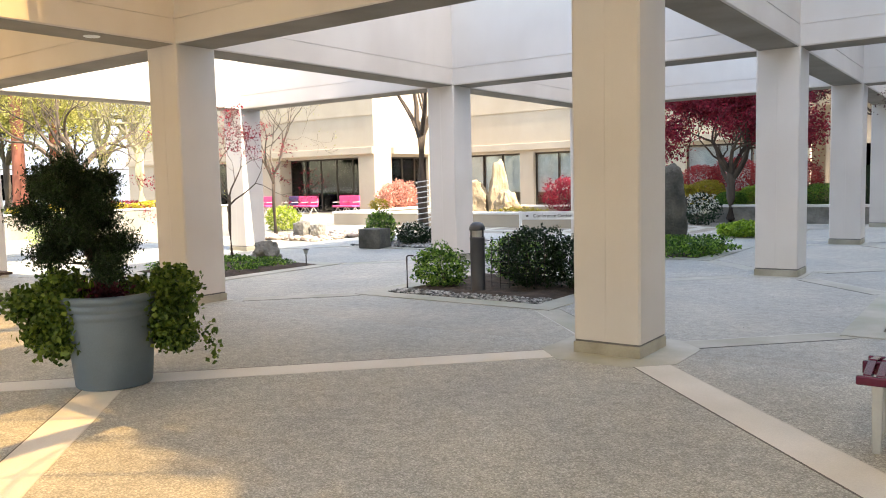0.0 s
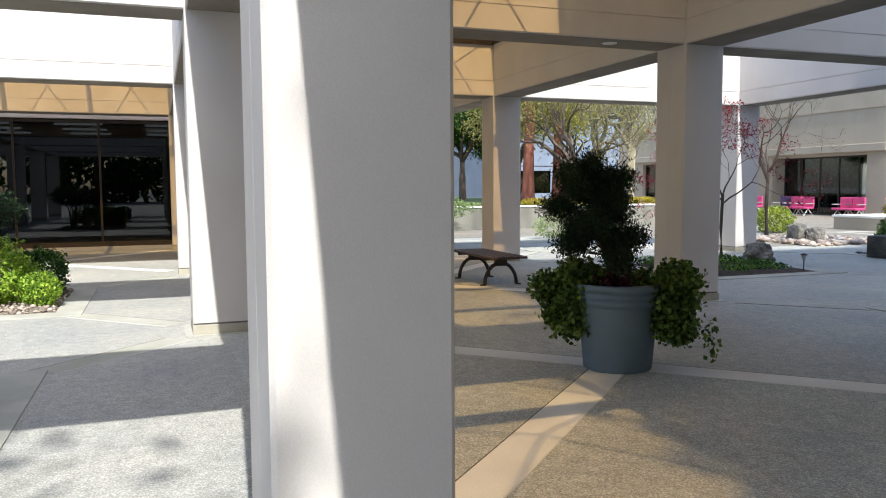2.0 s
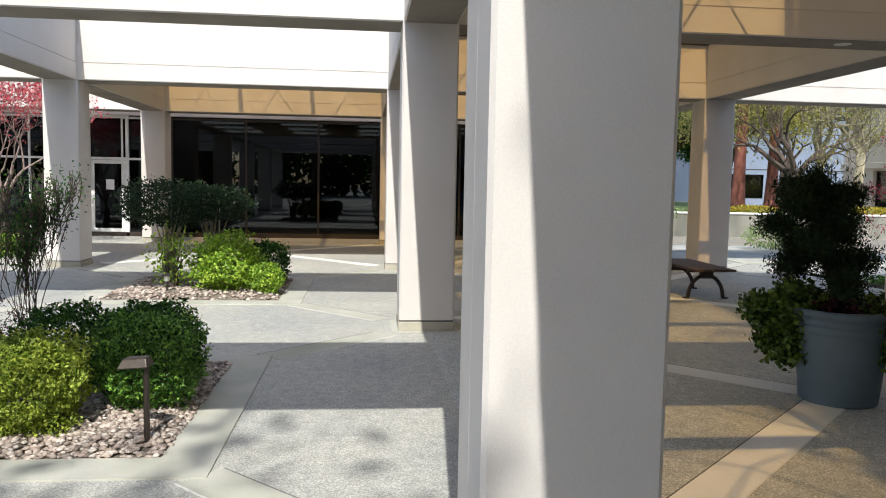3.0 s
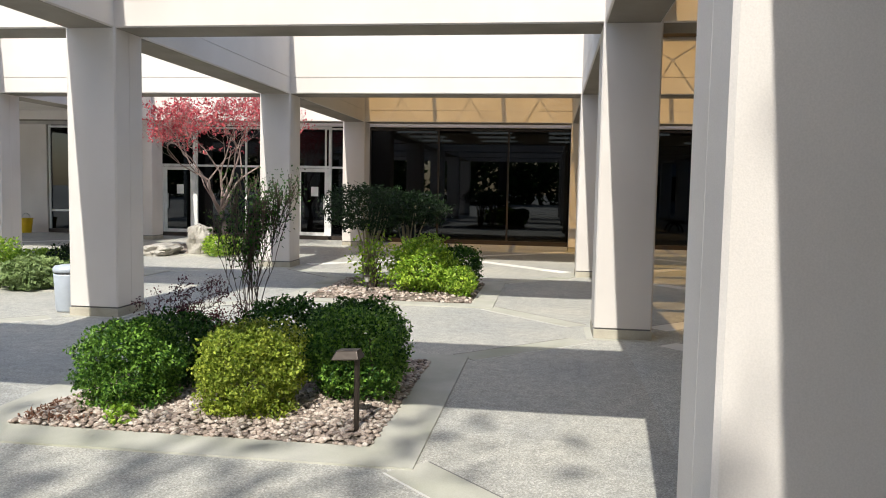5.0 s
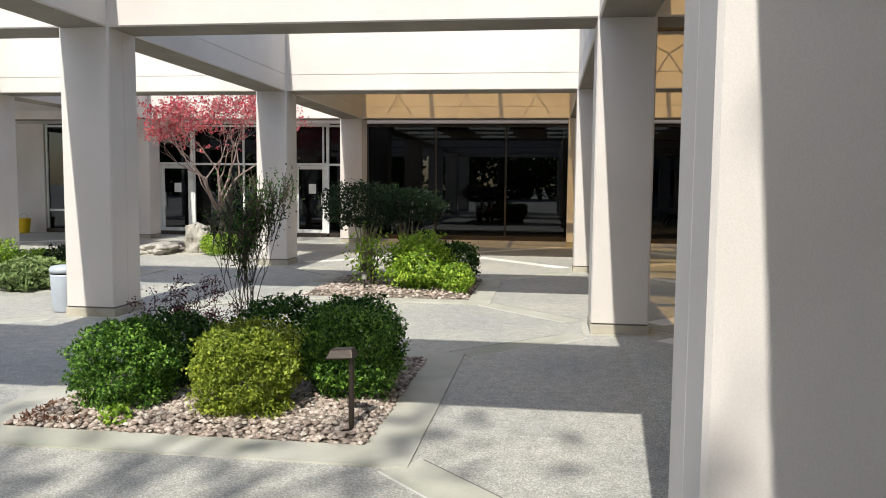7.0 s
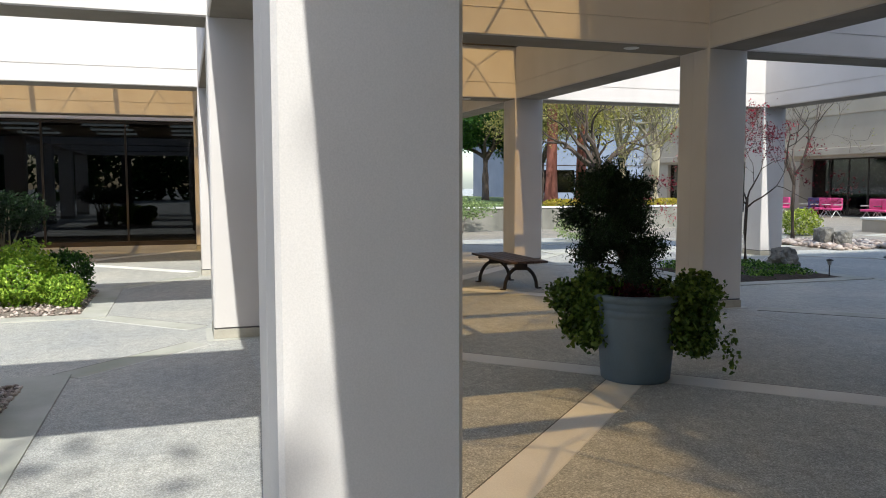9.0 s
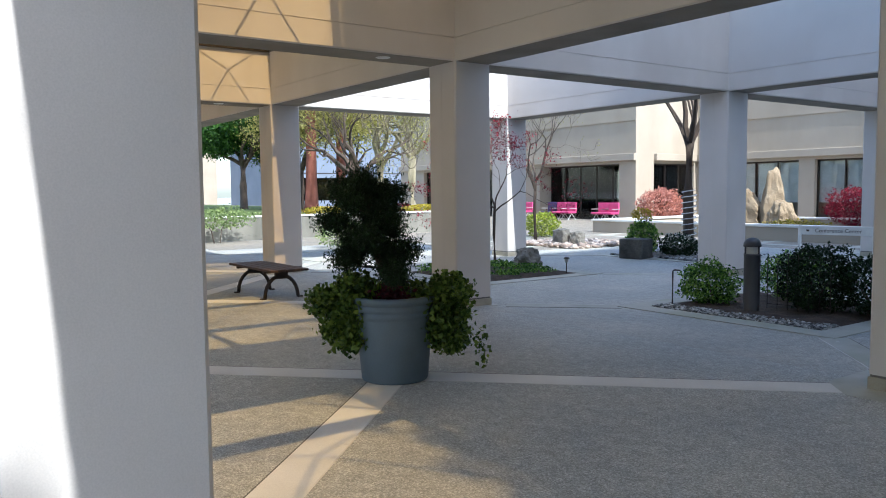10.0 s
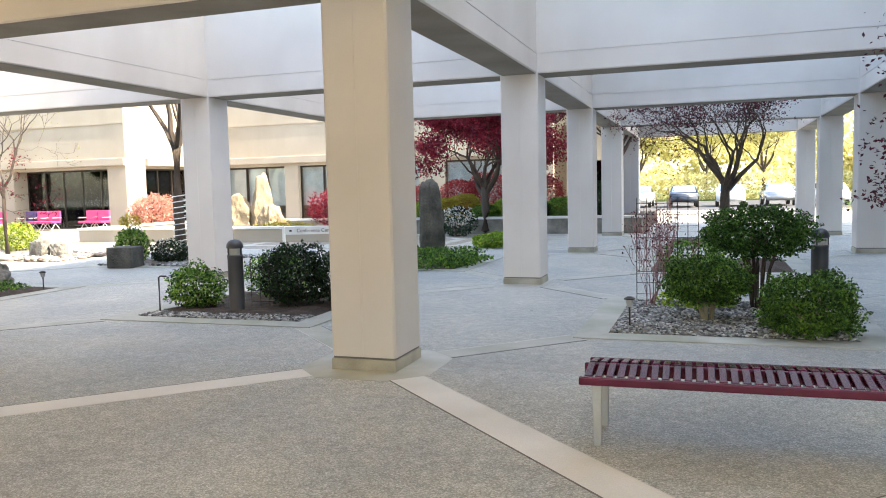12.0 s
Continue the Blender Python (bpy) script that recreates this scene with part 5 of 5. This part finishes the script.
raised(tree("shade_tree", -38.3, 9.4, "dark green conifer on the lawn", 2.5, 0.2, 4, 6, 1.35, 0.9, BARK, MID_GREEN, 0.17, 60, 0.42, 133, rise=0.02, flat=0.5))
raised(tree("spring_tree", -31.5, 9.6, "leafy yellow-green spring tree on the lawn", 2.0, 0.16, 4, 5, 1.5, 0.7, BARK, SPRING, 0.15, 13, 0.42, 171, rise=0.1))
raised(tree("spring_tree", -35.0, 14.2, "leafy yellow-green spring tree by the building", 2.0, 0.16, 4, 5, 1.6, 0.7, BARK, SPRING, 0.15, 13, 0.45, 172, rise=0.1))
raised(tree("pale_tree", -25.2, 9.1, "brown limbed spring tree with new leaves on the lawn", 1.5, 0.21, 5, 5, 1.8, 0.6, BARK, SPRING, 0.06, 2, 0.22, 134, rise=0.2, bend=0.5, split=(3, 3)))
raised(tree("pale_tree", -27.2, 11.4, "pale limbed spring tree beside another", 2.0, 0.22, 5, 5, 1.8, 0.6, PALE_BARK, OVERLIT_SPRING, 0.06, 2, 0.2, 135, rise=0.2, bend=0.5, split=(3, 3)))
raised(tree("pale_tree", -25.8, 12.2, "pale limbed spring tree near the building", 2.4, 0.18, 5, 4, 1.8, 0.6, PALE_BARK, OVERLIT_SPRING, 0.06, 2, 0.2, 136, rise=0.2, bend=0.5, split=(3, 3)))


def redwood(x, y, label):
    ob = thing("redwood", x, y, 0.76, label, "tree")
    v, f = [], []
    tube(v, f, [(0, 0, -0.02), (0, 0, 0.4), (0.05, 0.02, 4.0), (0, 0, 12.0), (0, 0, 18.0)], [0.45, 0.31, 0.26, 0.2, 0.06], 14)
    raw_part("trunk", v, f, BRICK_RED, ob, smooth=True)
    rng = np.random.default_rng(int(-x * 10))
    v, f = [], []
    for k in range(40):
        a, z = rng.uniform(0, 6.28), rng.uniform(7, 18)
        r = (18.5 - z) * 0.3
        for u in (0.35, 0.65, 1.0):
            q = rng.normal(size=(45, 3)) * np.array((0.35, 0.35, 0.14)) + np.array((math.cos(a) * r * u, math.sin(a) * r * u, z - u * 0.4))
            leaf_cloud(v, f, q, 0.2, rng, 0.3, 0.3)
    raw_part("crown", v, f, DEEP, ob)
    return ob


redwood(-29.6, 9.2, "redwood with a thick red-brown trunk on the lawn")
redwood(-32.0, 12.0, "redwood trunk behind the pale trees")
raised(tree("red_maple", -46.0, 9.4, "far tree with bright red leaves", 3.0, 0.2, 4, 5, 1.6, 0.7, BARK, RED, 0.22, 24, 0.45, 139))
for k, (x, y, mat, nm) in enumerate(((-24.2, 9.6, GOLD, "yellow"), (-24.2, 11.6, GOLD, "yellow"), (-26.0, 10.6, RED, "red"), (-26.4, 12.0, RED, "red"), (-24.0, 7.0, GOLD, "yellow"))):
    raised(bush("flower_bed", x, y, 0.5, 0.9, 0.32, mat, "%s flowers massed in a lawn bed" % nm, 900, 0.08, 2.4, 0.0, 140 + k, "flowers", stems=0))
blue = thing("blue_building", -64.0, 12.0, 0, "pale blue-grey office block behind the trees", "building", kind="structure")
part("wall", boxes((-10, 0, 10, 60, 0, 11.0)), BLUE_WALL, blue)
for z in (3.4, 6.6, 9.0):
    part("seam", boxes((-0.004, 0.02, 10, 60, z, z + 0.08)), DARK_METAL, blue)
for k in range(8):
    part("window", boxes((0.003, 0.03, 12 + 6 * k, 16.5 + 6 * k, 0.9, 3.0)), GREY_GLASS, blue)
cream_far = thing("far_building", -78.0, -6.0, 0, "far low cream building", "building", kind="structure")
part("wall", boxes((-8, 0, 0, 28, 0, 6.5)), CREAM, cream_far)
part("coping", boxes((-8.1, 0.1, -0.1, 28.1, 6.5, 6.8)), CREAM, cream_far)


# ---- car park to the north ----
lot = tagged(part("road", boxes((-60, 60, 37.0, 64.0, -0.2, 0.006)), ASPHALT), "grey asphalt car park", "road", kind="structure")
tagged(part("kerb", boxes((-60, 60, 36.8, 37.0, -0.1, 0.12), bevel=0.02), STRIP), "concrete kerb along the car park", "kerb", kind="structure")
tagged(part("verge", boxes((-90, 90, 64.0, 140.0, -0.1, 0.1)), GRASS), "grass verge beyond the car park", "lawn", kind="structure")


def car(x, y, rz, paint, label):
    ob = thing("car", x, y, 0.006, label, "car", "parked cars", rz=rz)
    half = [(-2.2, 0.35), (-2.25, 0.62), (-2.1, 0.86), (-1.35, 0.94), (-0.75, 1.38), (0.75, 1.42), (1.5, 0.98), (2.1, 0.88), (2.25, 0.6), (2.2, 0.35)]
    bm = bmesh.new()
    l = [bm.verts.new((a, -0.88 + (0.16 if b > 1.2 else 0.0), b)) for a, b in half]
    r = [bm.verts.new((a, 0.88 - (0.16 if b > 1.2 else 0.0), b)) for a, b in half]
    n = len(half)
    bm.faces.new(l)
    bm.faces.new(r[::-1])
    for k in range(n):
        bm.faces.new((l[k], r[k], r[(k + 1) % n], l[(k + 1) % n]))
    bmesh.ops.bevel(bm, geom=bm.edges[:], offset=0.05, segments=2, affect="EDGES")
    body = part("body", bm, paint, ob, smooth=True)
    for sy in (-1, 1):
        bm = bmesh.new()
        q = [bm.verts.new(c) for c in ((-1.2, sy * 0.885, 0.98), (-0.68, sy * 0.75, 1.33), (0.68, sy * 0.75, 1.36), (1.3, sy * 0.885, 0.98))]
        bm.faces.new(q if sy < 0 else q[::-1])
        part("window", bm, GREY_GLASS, body)
    for a0, z0, a1, z1 in ((-1.38, 0.98, -0.80, 1.39), (1.48, 1.02, 0.80, 1.43)):
        bm = bmesh.new()
        q = [bm.verts.new(c) for c in ((a0, -0.76, z0), (a0, 0.76, z0), (a1, 0.64, z1), (a1, -0.64, z1))]
        bm.faces.new(q)
        part("window", bm, GREY_GLASS, body)
    for wx in (-1.4, 1.4):
        for wy in (-0.80, 0.80):
            w = bmesh.new()
            lathe(w, [(0.2, -0.1), (0.31, -0.1), (0.33, -0.07), (0.33, 0.07), (0.31, 0.1), (0.2, 0.1)], 20)
            for v in w.verts:
                v.co = Vector((v.co.x + wx, v.co.z + wy, v.co.y + 0.33))
            wheel = part("wheel", w, TYRE, ob)
            h = bmesh.new()
            lathe(h, [(0.2, -0.105), (0.2, 0.105)], 14)
            for v in h.verts:
                v.co = Vector((v.co.x + wx, v.co.z + wy, v.co.y + 0.33))
            part("rim", h, STEEL, wheel)
    for wy in (-0.65, 0.65):
        part("headlight", boxes((2.18, 2.27, wy - 0.16, wy + 0.16, 0.62, 0.74), bevel=0.02), WHITE_METAL, ob)
    return ob


PAINTS = ((CAR_WHITE, "white"), (CAR_SILVER, "silver"), (CAR_WHITE, "white"), (CAR_DARK, "dark"), (CAR_WHITE, "white"), (CAR_SILVER, "silver"), (CAR_WHITE, "white"), (CAR_SILVER, "silver"))
for k, (paint, nm) in enumerate(PAINTS):
    car(-7.5 + 2.9 * k, 47.5 + 0.4 * (k % 3), 90 + 3 * (k % 2), paint, "%s saloon car parked in the far car park" % nm)
for k in range(9):
    tree("verge_tree", -26 + 7.0 * k + 2 * math.sin(k * 2.3), 70 + 5 * math.cos(k * 1.7), "spring tree with yellow-green leaves beyond the car park", 2.6, 0.2, 4, 5, 2.1, 0.6, BARK, OVERLIT_SPRING, 0.24, 11, 0.7, 160 + k)
bush("hedge", 4.0, 66.0, 34.0, 1.5, 2.2, OVERLIT_SPRING, "long sunlit hedge beyond the car park", 16000, 0.3, 6.0, 0.0, 170, "hedge", stems=0)
bush("hedge", 12.5, 38.0, 2.5, 0.8, 1.1, GREEN, "green hedge by the car park kerb", 2500, 0.12, 4.0, 0.0, 171, "hedge", stems=0)
bush("flower_bed", 11.5, 36.0, 2.2, 0.5, 0.35, GOLD, "yellow flowers by the car park kerb", 1200, 0.09, 3.0, 0.0, 172, "flowers", stems=0)

# ---- trees east of the walk, whose shade falls on it ----
def broad_tree(x, y, z, rx, ry, rz, n, leaf, seed, label, clumps=60):
    rng = np.random.default_rng(seed)
    ob = thing("shade_tree", x, y, 0.0, label, "tree")
    v, f = [], []
    tube(v, f, [(0, 0, 0), (0.1, 0, z * 0.4), (0, 0.1, z)], [0.4, 0.3, 0.16], 10)
    raw_part("trunk", v, f, BARK, ob, smooth=True)
    v, f = [], []
    for k in range(26):
        d = Vector(rng.normal(size=3)).normalized()
        e = Vector((d.x * rx * 0.9, d.y * ry * 0.9, z + d.z * rz * 0.9))
        v, f = [], []
        tube(v, f, [Vector((0, 0, z - rz * 0.5)), Vector((e.x * 0.5, e.y * 0.5, (e.z + z) / 2)), e], [0.1, 0.06, 0.02], 5)
        raw_part("limb", v, f, BARK, ob)
    v, f = [], []
    for k in range(clumps):
        d = rng.uniform(-0.8, 0.8, 3)
        q = blob(rng, n // clumps, rx * 0.42, ry * 0.42, rz * 0.36, 2.0, 0.3, 0.4) + d * np.array([rx, ry, rz]) + np.array([0, 0, z])
        leaf_cloud(v, f, q, leaf, rng)
    raw_part("crown", v, f, GREEN, ob)
    return ob


broad_tree(13.0, -2.0, 12.2, 3.0, 3.0, 7.0, 46000, 0.34, 181, "tall dense green tree beside the walk", 120)
broad_tree(13.5, -10.3, 13.8, 3.0, 3.1, 3.0, 1500, 0.26, 182, "tall open green tree beside the walk", 20)

# ---- wooded rise beyond the verge ----
rng = np.random.default_rng(300)
v, f = [], []
for k in range(260):
    c = np.array((rng.uniform(-45, 60), rng.uniform(84, 104), 0.0))
    c[2] = rng.uniform(1.0, 5.0 + (c[1] - 84) * 0.55)
    leaf_cloud(v, f, blob(rng, 130, 2.6, 2.4, 1.9, 2.0, 0.3, 0.3) + c, 0.75, rng, 0.2, 0.7)
tagged(raw_part("far_woods", v, f, OVERLIT_SPRING, None, "far yellow-green spring woods beyond the car park", "stuff"), category="woods")
v, f = [], []
for k in range(240):
    c = np.array((rng.uniform(46, 58), rng.uniform(-60, 5), 0.0))
    c[2] = rng.uniform(1.0, 17.0)
    leaf_cloud(v, f, blob(rng, 130, 2.8, 2.8, 2.4, 2.0, 0.3, 0.3) + c, 0.8, rng, 0.2, 0.7)
tagged(raw_part("far_woods", v, f, MID_GREEN, None, "dark green far trees mirrored in the storefront glass", "stuff"), category="woods")
